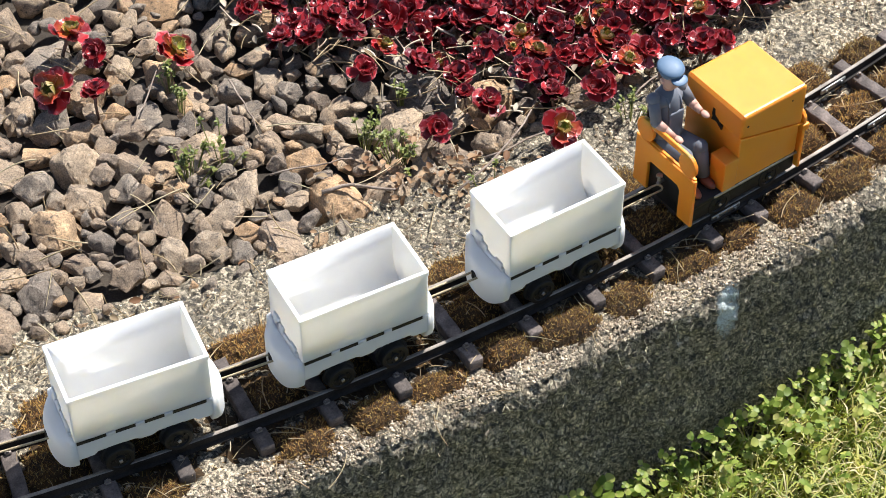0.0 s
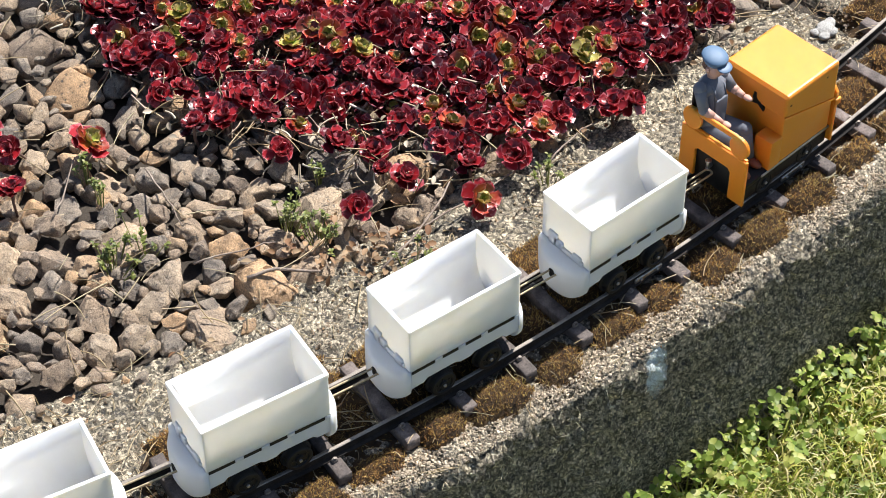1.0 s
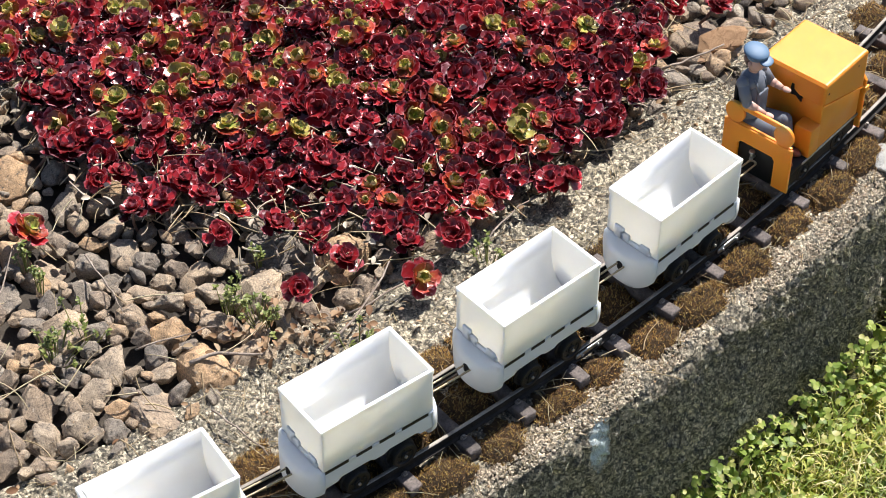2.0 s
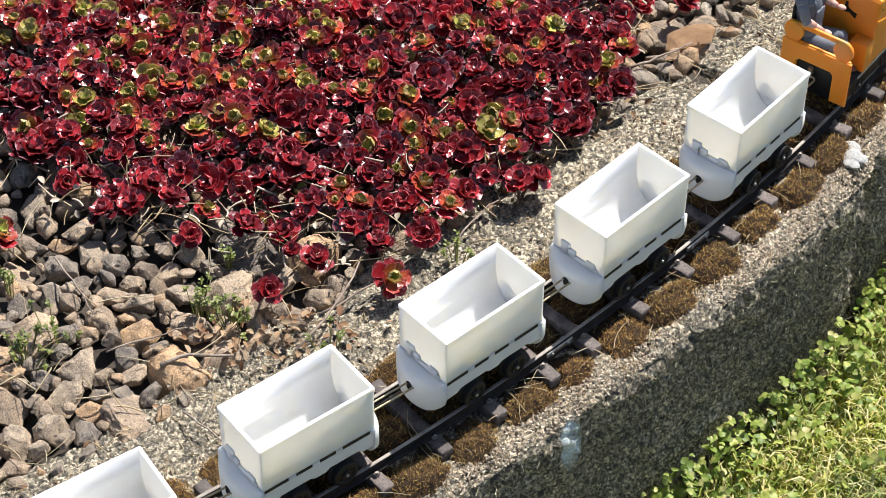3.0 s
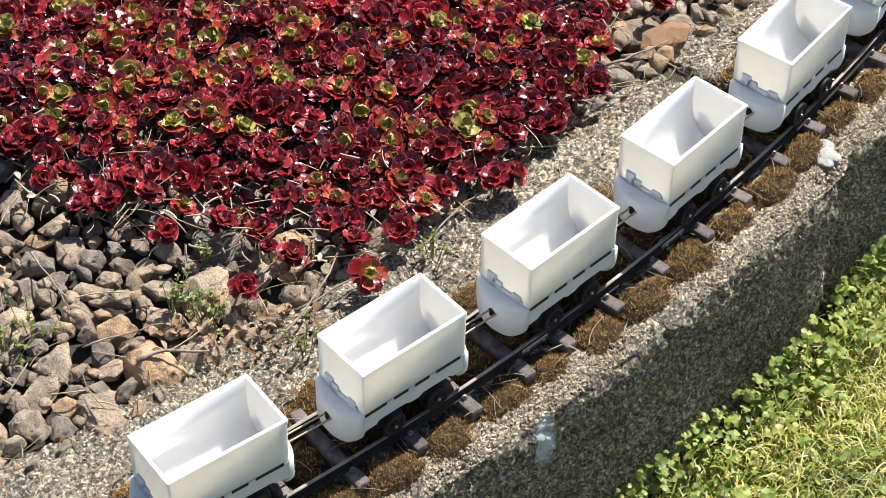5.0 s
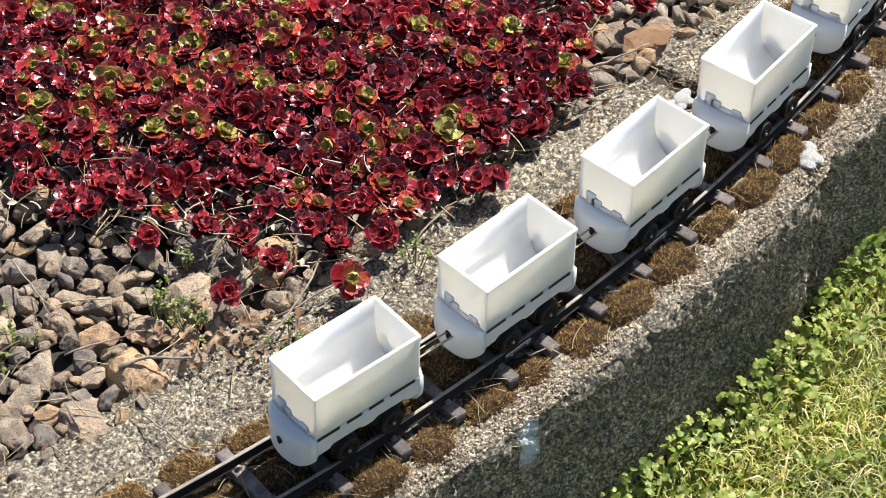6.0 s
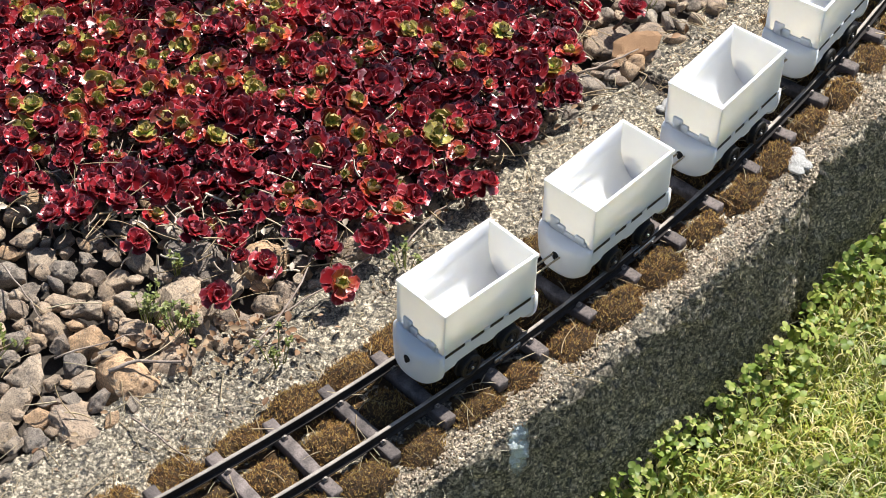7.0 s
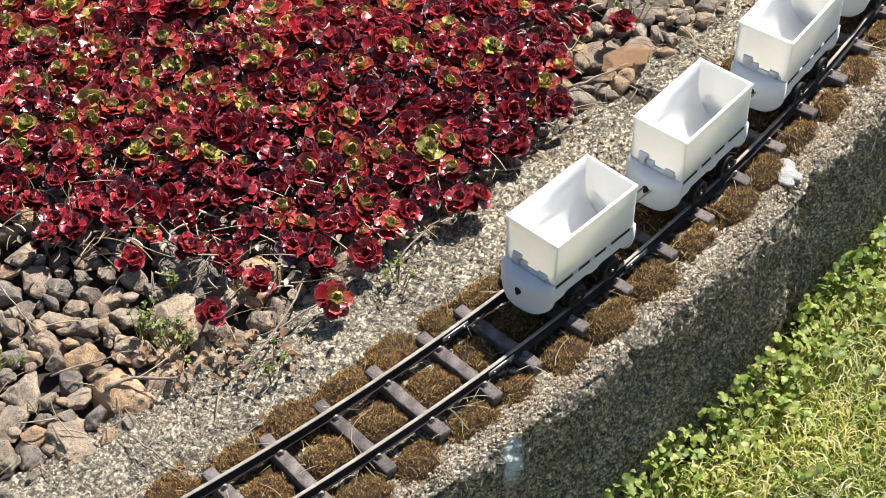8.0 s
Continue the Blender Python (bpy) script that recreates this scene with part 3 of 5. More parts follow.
def build_wagon():
    wg = tagged(new("mine_wagon"), "empty white plastic tipper wagon with black wheels on the rails", "model wagon", "wagons of the train")
    part("tub", tub_bmesh(), WHITE, wg, "open white tub with a rounded trough inside")
    bm = bmesh.new()
    skirt = [(-0.0474, 0.0340), (-0.0474, 0.0195), (-0.034, 0.0200), (-0.031, 0.0228), (-0.008, 0.0228), (-0.004, 0.0205), (0.004, 0.0205), (0.008, 0.0228), (0.031, 0.0228), (0.034, 0.0200), (0.0474, 0.0195), (0.0474, 0.0340)]
    for sy in (-1, 1):
        prism(bm, skirt, "y", *sorted((sy * 0.0210, sy * 0.0243)), 0.0006, 2)
    box(bm, -0.048, 0.048, -0.0212, 0.0212, 0.0188, 0.0230)
    part("chassis", bm, WHITE, wg)
    for sx in (-1, 1):
        bm = beam_bmesh(sx)
        for f in bm.faces:
            f.smooth = True
        part("buffer_beam", bm, WHITE, wg)
        bm = bmesh.new()
        tube(bm, [(sx * 0.0560, 0, 0.0255), (sx * 0.0576, 0, 0.0255)], [0.0031, 0.0029], 14)
        blob(bm, (sx * 0.0575, 0.0006, 0.0232), (0.0006, 0.0016, 0.0026), None, 0, 10, 6)
        part("coupling_hole", bm, BLACK, wg, "black coupling slot")
        bm = bmesh.new()
        for y, h in ((-0.0125, 0.0440), (0.0060, 0.0448), (0.0118, 0.0484)):
            box(bm, *sorted((sx * 0.0440, sx * 0.0468)), y - 0.0044, y + 0.0044, 0.0366, h, 0.0013, 3)
        box(bm, *sorted((sx * 0.0440, sx * 0.0464)), -0.0185, 0.0165, 0.0366, 0.0410, 0.0010, 3)
        part("tipping_bracket", bm, WHITE, wg)
    for a, b in ((-0.0250, -0.0188), (-0.0060, 0.0000), (0.0128, 0.0184), (0.0405, 0.0445)):
        for sy in (-1, 1):
            bm = bmesh.new()
            box(bm, a, b, *sorted((sy * 0.0210, sy * 0.0248)), 0.0338, 0.0373, 0.0004, 1)
            part("tab", bm, WHITE, wg)
    bm = bmesh.new()
    # black strips set into the side slots stand in for the shade inside
    for sy in (-1, 1):
        box(bm, -0.0445, 0.0445, *sorted((sy * 0.0207, sy * 0.02445)), 0.0342, 0.0370)
    box(bm, -0.040, 0.040, -0.0150, 0.0150, 0.012, 0.0187, 0.001, 1)
    part("underframe", bm, BLACK, wg, "black underframe between the wheels, with black strips for the shade in the side slots")
    for x in (-WHEEL_X, WHEEL_X):
        wheelset(wg, x)
    return wg


def link_bmesh(length):
    bm = bmesh.new()
    h, r = length / 2, 0.0030
    pts = [(-h + r, -r, 0), (h - r, -r, 0)] + [(h - r + r * math.sin(a), -r * math.cos(a), 0) for a in np.linspace(0.4, 2.74, 5)] + [(h - r, r, 0), (-h + r, r, 0)] + [(-h + r - r * math.sin(a), r * math.cos(a), 0) for a in np.linspace(0.4, 2.74, 5)] + [(-h + r, -r, 0)]
    tube(bm, pts, 0.00085, 6, 0, False)
    return bm


PITCH = 0.1494
first = build_wagon()
wagons = [first] + [copy_thing(first, pose(0, 0, 0)) for _ in range(5)]
for w in wagons:
    ln = part("coupling_link", link_bmesh(0.044), WIREM, w, "tan wire coupling link")
    ln.matrix_basis = pose(0.0747, 0, 0.0255, 0, 0, 0.9)
wagons[-1]["label"] = "last white plastic tipper wagon with a free rear coupling"


# ---- locomotive ----
def build_loco():
    lo = tagged(new("toy_locomotive"), "yellow plastic mine locomotive with black chassis and box hood", "model locomotive")
    bm = bmesh.new()
    box(bm, -0.0500, 0.0460, -0.0262, 0.0262, 0.0045, 0.0215, 0.0015, 2)
    box(bm, -0.0500, 0.0460, -0.0275, 0.0275, 0.0185, 0.0225, 0.0006, 1)
    part("chassis", bm, BLACK, lo, "black plastic chassis skirt")
    for sy in (-1, 1):
        bm = bmesh.new()
        box(bm, -0.0310, 0.0455, *sorted((sy * 0.0272, sy * 0.0284)), 0.0200, 0.0222, 0.0004, 1)
        part("sill_strip", bm, STEEL, lo, "bright metal sill strip")
    bm = bmesh.new()
    box(bm, -0.0125, 0.0435, -0.0280, 0.0280, 0.0222, 0.0700, 0.0012, 2)
    part("engine_body", bm, YELLOW, lo)
    bm = bmesh.new()
    prism(bm, [(-0.0138, 0.0675), (-0.0138, 0.0850), (-0.0118, 0.0872), (0.0425, 0.0872), (0.0448, 0.0850), (0.0448, 0.0500)], "y", -0.0292, 0.0292, 0.0024, 3)
    for sy in (-1, 1):
        prism(bm, [(-0.0142, 0.0668), (-0.0142, 0.0682), (0.0452, 0.0507), (0.0452, 0.0493)], "y", *sorted((sy * 0.0280, sy * 0.0298)))
    part("hood", bm, YELLOW, lo, "smooth yellow hood with a slanting lower edge")
    bm = bmesh.new()
    box(bm, -0.0245, -0.0120, -0.0285, -0.0130, 0.0222, 0.0490, 0.0009, 2)
    part("footstep", bm, YELLOW, lo)
    bm = bmesh.new()
    prism(bm, [(-0.0305, 0.0080), (0.0305, 0.0080), (0.0305, 0.056), (0.027, 0.060), (-0.027, 0.060), (-0.0305, 0.056)], "x", 0.0450, 0.0478, 0.0006, 2)
    box(bm, 0.0440, 0.0500, -0.0318, -0.0290, 0.0440, 0.0500, 0.0008)
    box(bm, 0.0440, 0.0500, 0.0290, 0.0318, 0.0440, 0.0500, 0.0008)
    part("front_plate", bm, YELLOW, lo)
    # rear plate with a cut for the coupler, a raised rail and round corner eyes
    bm = bmesh.new()
    prism(bm, [(0.0305, 0.0080), (0.0165, 0.0080), (0.0165, 0.0330), (0.0140, 0.0360), (-0.0140, 0.0360), (-0.0165, 0.0330), (-0.0165, 0.0080), (-0.0305, 0.0080), (-0.0305, 0.0510), (0.0305, 0.0510)], "x", -0.0545, -0.0515, 0.0005, 1)
    part("rear_plate", bm, YELLOW, lo)
    bm = bmesh.new()
    box(bm, -0.0545, -0.0520, -0.0240, 0.0240, 0.0660, 0.0705, 0.0007)
    for y in (-0.0255, 0.0255):
        prism(bm, [(y * 0.86 + 0.0086 * math.cos(a), 0.0610 + 0.0095 * math.sin(a)) for a in np.linspace(0, 2 * math.pi, 20, endpoint=False)], "x", -0.0548, -0.0518, 0.0004, 1)
    box(bm, -0.0530, -0.0505, -0.0290, 0.0290, 0.0500, 0.0520, 0.0005)
    part("hand_rail", bm, YELLOW, lo)
    bm = bmesh.new()
    box(bm, -0.0516, -0.0490, -0.0225, 0.0225, 0.0060, 0.0365, 0.0006, 1)
    part("coupler_pocket", bm, BLACK, lo, "black coupler pocket")
    bm = bmesh.new()
    tube(bm, [(-0.0560, 0.002, 0.0250), (-0.0560, 0.002, 0.0335)], 0.0014, 10)
    tube(bm, [(-0.0560, 0.002, 0.0325), (-0.0560, 0.002, 0.0338)], 0.0024, 12)
    tube(bm, [(-0.0500, 0.002, 0.0265), (-0.0575, 0.002, 0.0265)], 0.0012, 8)
    part("coupling_pin", bm, STEEL, lo, "bright metal coupling pin")
    # key-shaped slot in the hood's rear
    bm = bmesh.new()
    prism(bm, [(y - 0.0010, z + 0.0095) for y, z in ((-0.0085, 0.0520), (-0.0030, 0.0560), (0.0020, 0.0550), (0.0012, 0.0585), (0.0020, 0.0600), (0.0012, 0.0660), (-0.0010, 0.0660), (-0.0015, 0.0610), (-0.0050, 0.0590), (-0.0090, 0.0560))], "x", -0.01385, -0.0120)
    part("key_slot", bm, BLACK, lo, "black key-shaped opening")
    bm = bmesh.new()
    box(bm, -0.0490, -0.0200, 0.0040, 0.0262, 0.0222, 0.0440, 0.0012)
    box(bm, -0.0490, -0.0230, 0.0255, 0.0285, 0.0300, 0.0800, 0.0012)
    part("seat", bm, BLACK, lo, "black driver's bench")
    bm = bmesh.new()
    blob(bm, (0.0315, -0.0290, 0.0790), (0.0009, 0.0006, 0.0009), None, 0, 8, 6)
    blob(bm, (-0.0085, -0.0290, 0.0770), (0.0012, 0.0006, 0.0010), None, 0, 8, 6)
    part("screw", bm, BLACK, lo)
    for x in (-0.024, 0.022):
        wheelset(lo, x)
    return lo


loco = build_loco()


def build_driver():
    """Seated figurine, facing across the cab; one mesh."""
    bm = bmesh.new()
    cx = -0.0392
    hip, chest, neck = Vector((cx, 0.0150, 0.0490)), Vector((cx, 0.0200, 0.0800)), Vector((cx, 0.0200, 0.0935))
    tube(bm, [hip - Vector((0, 0, 0.004)), hip, (hip + chest) / 2, chest, chest + Vector((0, 0, 0.007)), neck], [0.0085, 0.0100, 0.0098, 0.0108, 0.0090, 0.0042], 14, 0)
    # dungaree bib and straps
    box(bm, cx - 0.0062, cx + 0.0062, 0.0082, 0.0112, 0.0580, 0.0790, 0.0009, 2, 0)
    for dx in (-0.0052, 0.0052):
        tube(bm, [(cx + dx, 0.0098, 0.0775), (cx + dx, 0.0125, 0.0870), (cx + dx, 0.0200, 0.0905)], 0.0012, 6, 0)
    blob(bm, (cx, 0.0195, 0.0845), (0.0125, 0.0082, 0.0070), None, 1)
    # arms: shoulder, elbow, wrist
    for pts in ([(cx - 0.0120, 0.0205, 0.0880), (cx - 0.0145, 0.0130, 0.0740), (cx - 0.0080, 0.0005, 0.0660)],
                [(cx + 0.0120, 0.0205, 0.0880), (cx + 0.0165, 0.0140, 0.0760), (cx + 0.0170, 0.0030, 0.0740)]):
        mid = [tuple((a + b) / 2 for a, b in zip(pts[1], pts[2]))]
        tube(bm, pts[:2], [0.0046, 0.0040], 10, 1)
        blob(bm, pts[0], (0.0050, 0.0050, 0.0050), None, 1)
        blob(bm, pts[1], (0.0041, 0.0041, 0.0041), None, 1)
        tube(bm, [pts[1], mid[0]], [0.0037, 0.0031], 10, 3)
        tube(bm, [mid[0], pts[2]], [0.0030, 0.0022], 10, 3)
        blob(bm, (pts[2][0] + 0.001, pts[2][1] - 0.0030, pts[2][2] - 0.0004), (0.0028, 0.0042, 0.0019), None, 3)
    # legs: hip, knee, ankle
    for dx, ky in ((-0.0055, -0.0085), (0.0062, -0.0070)):
        a, b, c = (cx + dx, 0.0140, 0.0490), (cx + dx * 1.25 + 0.002, ky, 0.0530), (cx + dx * 1.2 + 0.004, ky - 0.0045, 0.0290)
        tube(bm, [a, b], [0.0068, 0.0056], 12, 0)
        blob(bm, b, (0.0057, 0.0057, 0.0057), None, 0)
        tube(bm, [b, c], [0.0055, 0.0048], 12, 0)
        blob(bm, (c[0], c[1] - 0.0045, 0.0256), (0.0040, 0.0085, 0.0034), None, 4)
    # head, peaked cap
    head = Vector((cx, 0.0185, 0.1030))
    tube(bm, [neck - Vector((0, 0, 0.003)), head], [0.0040, 0.0040], 10, 3)
    blob(bm, head, (0.0066, 0.0074, 0.0088), None, 3, 16, 10)
    blob(bm, head + Vector((0, -0.0076, -0.0008)), (0.0012, 0.0016, 0.0018), None, 3)
    for dx in (-0.0067, 0.0067):
        blob(bm, head + Vector((dx, 0.001, 0)), (0.0012, 0.0018, 0.0025), None, 3)
    blob(bm, head + Vector((0, 0.0040, 0.0010)), (0.0068, 0.0055, 0.0062), None, 5, 14, 8)
    tube(bm, [head + Vector((0, 0, 0.0042)), head + Vector((0, 0, 0.0072))], [0.0074, 0.0082], 18, 2)
    blob(bm, head + Vector((0, 0.0008, 0.0088)), (0.0096, 0.0102, 0.0034), pose(0, 0, 0, 10), 2, 18, 8)
    blob(bm, head + Vector((0, -0.0088, 0.0044)), (0.0064, 0.0050, 0.0009), pose(0, 0, 0, 14), 2, 14, 6)
    ob = part("driver_figurine", bm, [CLOTH, SHIRT, CAPM, SKIN, BOOT, STALKM], None)
    return tagged(ob, "seated painted driver figurine in grey-blue overalls and blue cap", "figurine")


driver = build_driver()


# ---- stones of the bed ----
def stone_shape(seed, cuts, flat, fine=0.2):
    """A broken stone: the hull of a few points, blunt edges, small relief."""
    rnd = random.Random(seed)
    size = Vector((rnd.uniform(0.9, 1.25), rnd.uniform(0.72, 1.0), rnd.uniform(0.6, 0.9) * flat))
    bm = bmesh.new()
    for _ in range(rnd.randint(14, 24)):
        d = Vector((rnd.gauss(0, 1), rnd.gauss(0, 1), rnd.gauss(0, 1))).normalized() * rnd.uniform(0.86, 1.06)
        bm.verts.new((d.x * size.x, d.y * size.y, d.z * size.z))
    hull = bmesh.ops.convex_hull(bm, input=bm.verts)
    bmesh.ops.delete(bm, geom=[g for g in hull["geom_interior"] if isinstance(g, bmesh.types.BMVert)], context="VERTS")
    bmesh.ops.dissolve_limit(bm, angle_limit=0.22, verts=bm.verts, edges=bm.edges)
    bmesh.ops.bevel(bm, geom=list(bm.edges), offset=0.09, segments=2 if fine < 0.5 else 1, affect="EDGES", profile=0.5, clamp_overlap=True)
    bmesh.ops.triangulate(bm, faces=bm.faces)
    for _ in range(cuts):
        bmesh.ops.subdivide_edges(bm, edges=[e for e in bm.edges if e.calc_length() > fine], cuts=1, use_grid_fill=True)
        bmesh.ops.triangulate(bm, faces=bm.faces)
    bmesh.ops.recalc_face_normals(bm, faces=bm.faces)
    for v in bm.verts:
        d = v.co.copy()
        v.co *= 1 + 0.10 * fnoise(d.x + seed, d.y, d.z, 1.6, 3) + 0.085 * fnoise(d.x, d.y + seed, d.z, 4.5, 4)
    for f in bm.faces:
        f.smooth = True
    return bm


stone_meshes = []
for k in range(18):
    bm = stone_shape(k, 3, 1.0)
    me = bpy.data.meshes.new("stone")
    bm.to_mesh(me)
    bm.free()
    me.set_sharp_from_angle(angle=radians(38))
    me.materials.append(STONE)
    stone_meshes.append(me)


def in_bed(x, y):
    return off_of(x, y) < inner_off(s_of(x, y)) - 0.002


rnd = random.Random(11)
placed, grid_cells = [], {}


def clear_of(x, y, r, tight):
    c = 0.05
    for i in range(int(x // c) - 1, int(x // c) + 2):
        for j in range(int(y // c) - 1, int(y // c) + 2):
            for px, py, pr in grid_cells.get((i, j), ()):
                if (px - x) ** 2 + (py - y) ** 2 < (tight * (pr + r)) ** 2:
                    return False
    return True


def throw(count, r0, r1, tight, z):
    for _ in range(count):
        x, y, r = rnd.uniform(-0.62, 0.45), rnd.uniform(-0.32, 0.56), rnd.uniform(r0, r1)
        if not in_bed(x, y) or off_of(x, y) < -0.75 or not clear_of(x, y, r, tight):
            continue
        if off_of(x, y) > inner_off(s_of(x, y)) - r * 0.8:
            continue
        placed.append((x, y, z + rnd.uniform(-0.004, 0.004), r))
        grid_cells.setdefault((int(x // 0.05), int(y // 0.05)), []).append((x, y, r))


throw(260, 0.018, 0.025, 0.82, -0.028)
throw(1600, 0.013, 0.018, 0.76, -0.025)
throw(6000, 0.0095, 0.013, 0.72, -0.022)
throw(9000, 0.0065, 0.0095, 0.70, -0.020)
throw(9000, 0.0042, 0.0065, 0.70, -0.019)

stones = tagged(new("rubble_stones"), "bed of broken tan and grey stones", "stones", kind="structure")


def near_stone(p):
    return -p[1] - (0.0 if p[3] > 0.007 else 0.5)


placed.sort(key=near_stone, reverse=True)
rest_v, rest_f = [], []
small = []
for k in range(8):
    bm = stone_shape(100 + k, 1, 1.0, 0.6)
    bm.verts.index_update()
    small.append(([v.co.copy() for v in bm.verts], [tuple(v.index for v in f.verts) for f in bm.faces]))
    bm.free()
for k, (x, y, z, r) in enumerate(placed):
    m = pose(x, y, z, rnd.uniform(-35, 35), rnd.uniform(-35, 35), rnd.uniform(0, 360)) @ Matrix.Diagonal((r * 1.12, r * 1.12, r * 1.0, 1))
    if k < 300:
        part("stone", stone_meshes[k % len(stone_meshes)], None, stones).matrix_basis = m
    else:
        vs, fs = small[k % 8]
        b = len(rest_v)
        rest_v += [m @ v for v in vs]
        rest_f += [tuple(i + b for i in f) for f in fs]
rest = part("loose_stones", mesh_of("loose_stones", rest_v, rest_f, PEBBLE), None, stones, "smaller broken stones farther back")
rest["kind"] = "stuff"

bm = stone_shape(41, 3, 0.55)
ob = part("ochre_stone", bm, ORANGE, None)
tagged(ob, "flat ochre-brown broken stone lying in the bed", "stone")
ob.matrix_basis = pose(0.192, 0.345, -0.012, 12, -8, 20) @ Matrix.Diagonal((0.024, 0.020, 0.018, 1))
for name, s, off, z, sc in (("filler_lump", -1.443, 0.053, -0.015, (0.012, 0.014, 0.0055)), ("filler_lump", -1.45, -0.060, -0.014, (0.011, 0.009, 0.006))):
    bm = bmesh.new()
    for dx, dy, r in ((0.0, 0.0, 0.8), (0.75, 0.25, 0.55), (-0.6, -0.45, 0.5), (0.15, -0.7, 0.45), (-0.7, 0.4, 0.4)):
        blob(bm, (dx, dy, 0), (r, r, r * 0.8), None, 0, 18, 12)
    for v in bm.verts:
        v.co *= 1 + 0.16 * fnoise(v.co.x, v.co.y, v.co.z + s, 2.2, 3)
    ob = part(name, bm, PLASTER, None)
    tagged(ob, "crumbly lump of white filler on the concrete", "filler lump", "white filler lumps")
    ob.matrix_basis = pose(*along(s, off, z), 0, 0, heading(s)) @ Matrix.Diagonal((*sc, 1))


# ---- red succulents ----
def leaf_mesh(mat, length, width, cup, curl):
    """A thick spoon-shaped leaf: grows along +x, its upper side up."""
    nu, nv, verts, vals, faces = 7, 5, [], [], []
    for side in (1, -1):
        for i in range(nu):
            u = i / (nu - 1)
            w = width * (0.22 + 0.78 * math.sin(math.pi * min(1, u * 0.62 + 0.02) ** 1.15)) * (1 if u < 0.8 else math.sqrt(max(0.02, 1 - ((u - 0.8) / 0.2) ** 2)))
            for j in range(nv):
                v = 2 * j / (nv - 1) - 1
                th = 0.00065 * (1 - v * v) * (1 - 0.5 * u)
                wave = 0.0007 * u * math.sin(7 * u + 4 * v + 40 * length + 90 * curl)
                verts.append((length * u * (1 - 0.12 * curl * u), w * v * (1 + 0.12 * math.sin(9 * u + 60 * curl + 2 * v)), wave + cup * v * v * width + curl * length * 0.42 * u * u + side * th))
                # side edges reach the last stop too, for the painted rim highlight
                vals.append(max(u, 0.45 + 0.55 * abs(v) ** 5 if u > 0.25 else 0))
    for sd in range(2):
        b = sd * nu * nv
        for i in range(nu - 1):
            for j in range(nv - 1):
                q = (b + i * nv + j, b + (i + 1) * nv + j, b + (i + 1) * nv + j + 1, b + i * nv + j + 1)
                faces.append(q if sd == 0 else q[::-1])
    me = mesh_of("leaf", verts, faces, mat)
    at = me.attributes.new("along", "FLOAT", "POINT")
    at.data.foreach_set("value", vals)
    return me


def build_rosette(kind, seed):
    rnd = random.Random(seed)
    outer, mid, core = {"dark": (LEAF_DARK, LEAF_RED, LEAF_RED), "red": (LEAF_RED, LEAF_RED, LEAF_RED), "mixed": (LEAF_RED, LEAF_MIX, LEAF_GREEN), "green": (LEAF_MIX, LEAF_GREEN, LEAF_GREEN)}[kind]
    bm = bmesh.new()
    bend = rnd.uniform(-0.006, 0.006)
    tube(bm, [(bend, 0, -0.030), (bend * 0.6, 0.002, -0.016), (0, 0, 0.001)], [0.0011, 0.0013, 0.0016], 6)
    ros = part("succulent", bm, STALKM, None)
    label = {"dark": "dark maroon fleshy succulent rosette", "red": "crimson fleshy succulent rosette", "mixed": "crimson succulent rosette with an orange-green heart", "green": "olive-green succulent rosette tinged orange"}[kind]
    tagged(ros, label + " rooted among stones", "succulent", "succulent rosettes")
    rings = ((7, 0.0132, 0.0054, outer, -6, 0.22, 0.0), (6, 0.0108, 0.0050, mid, 16, 0.30, 0.0014), (4, 0.0074, 0.0044, core, 40, 0.5, 0.0024))
    for n, ln, wd, mat, tilt, cup, z in rings:
        me = leaf_mesh(mat, ln, wd, cup, rnd.uniform(0.12, 0.55))
        a0 = rnd.uniform(0, 360)
        for k in range(n):
            at = pose(0, 0, z, 0, 0, a0 + 360 * k / n + rnd.uniform(-14, 14)) @ pose(0.0008, 0, 0, rnd.uniform(-12, 12), -tilt + rnd.uniform(-16, 16), 0) @ Matrix.Diagonal((rnd.uniform(0.75, 1.12), rnd.uniform(0.8, 1.1), 1, 1))
            part("leaf", me, None, ros).matrix_basis = at
    return ros


templates = {k: [build_rosette(k, 4 * i + j) for j in range(4)] for i, k in enumerate(("dark", "red", "mixed", "green"))}
used = set()


def far_leaf(me, m, slot):
    """Adds a leaf's upper side to the joined carpet."""
    b, nv, nf = len(far_v), len(me.vertices) // 2, len(me.polygons) // 2
    far_v.extend(m @ v.co for v in me.vertices[:nv])
    far_f.extend(tuple(i + b for i in p.vertices) for p in me.polygons[:nf])
    far_a.extend(d.value for d in me.attributes["along"].data[:nv])
    far_m.extend([slot] * nf)


def plant(kind, x, y, z, size, rnd, far=False):
    tpl = templates[kind][rnd.randrange(4)]
    m = pose(x, y, z, rnd.uniform(-8, 42), rnd.uniform(-28, 28), 0) @ pose(0, 0, 0, 0, 0, rnd.uniform(0, 360))
    if far:
        m = m @ Matrix.Diagonal((size, size, size, 1))
        for lf in tpl.children:
            far_leaf(lf.data, m @ lf.matrix_basis, LEAVES.index(lf.data.materials[0]))
        return
    if tpl not in used:
        used.add(tpl)
        ob = tpl
        ob.matrix_basis = m
    else:
        ob = copy_thing(tpl, m)
    ob.scale = (size,) * 3


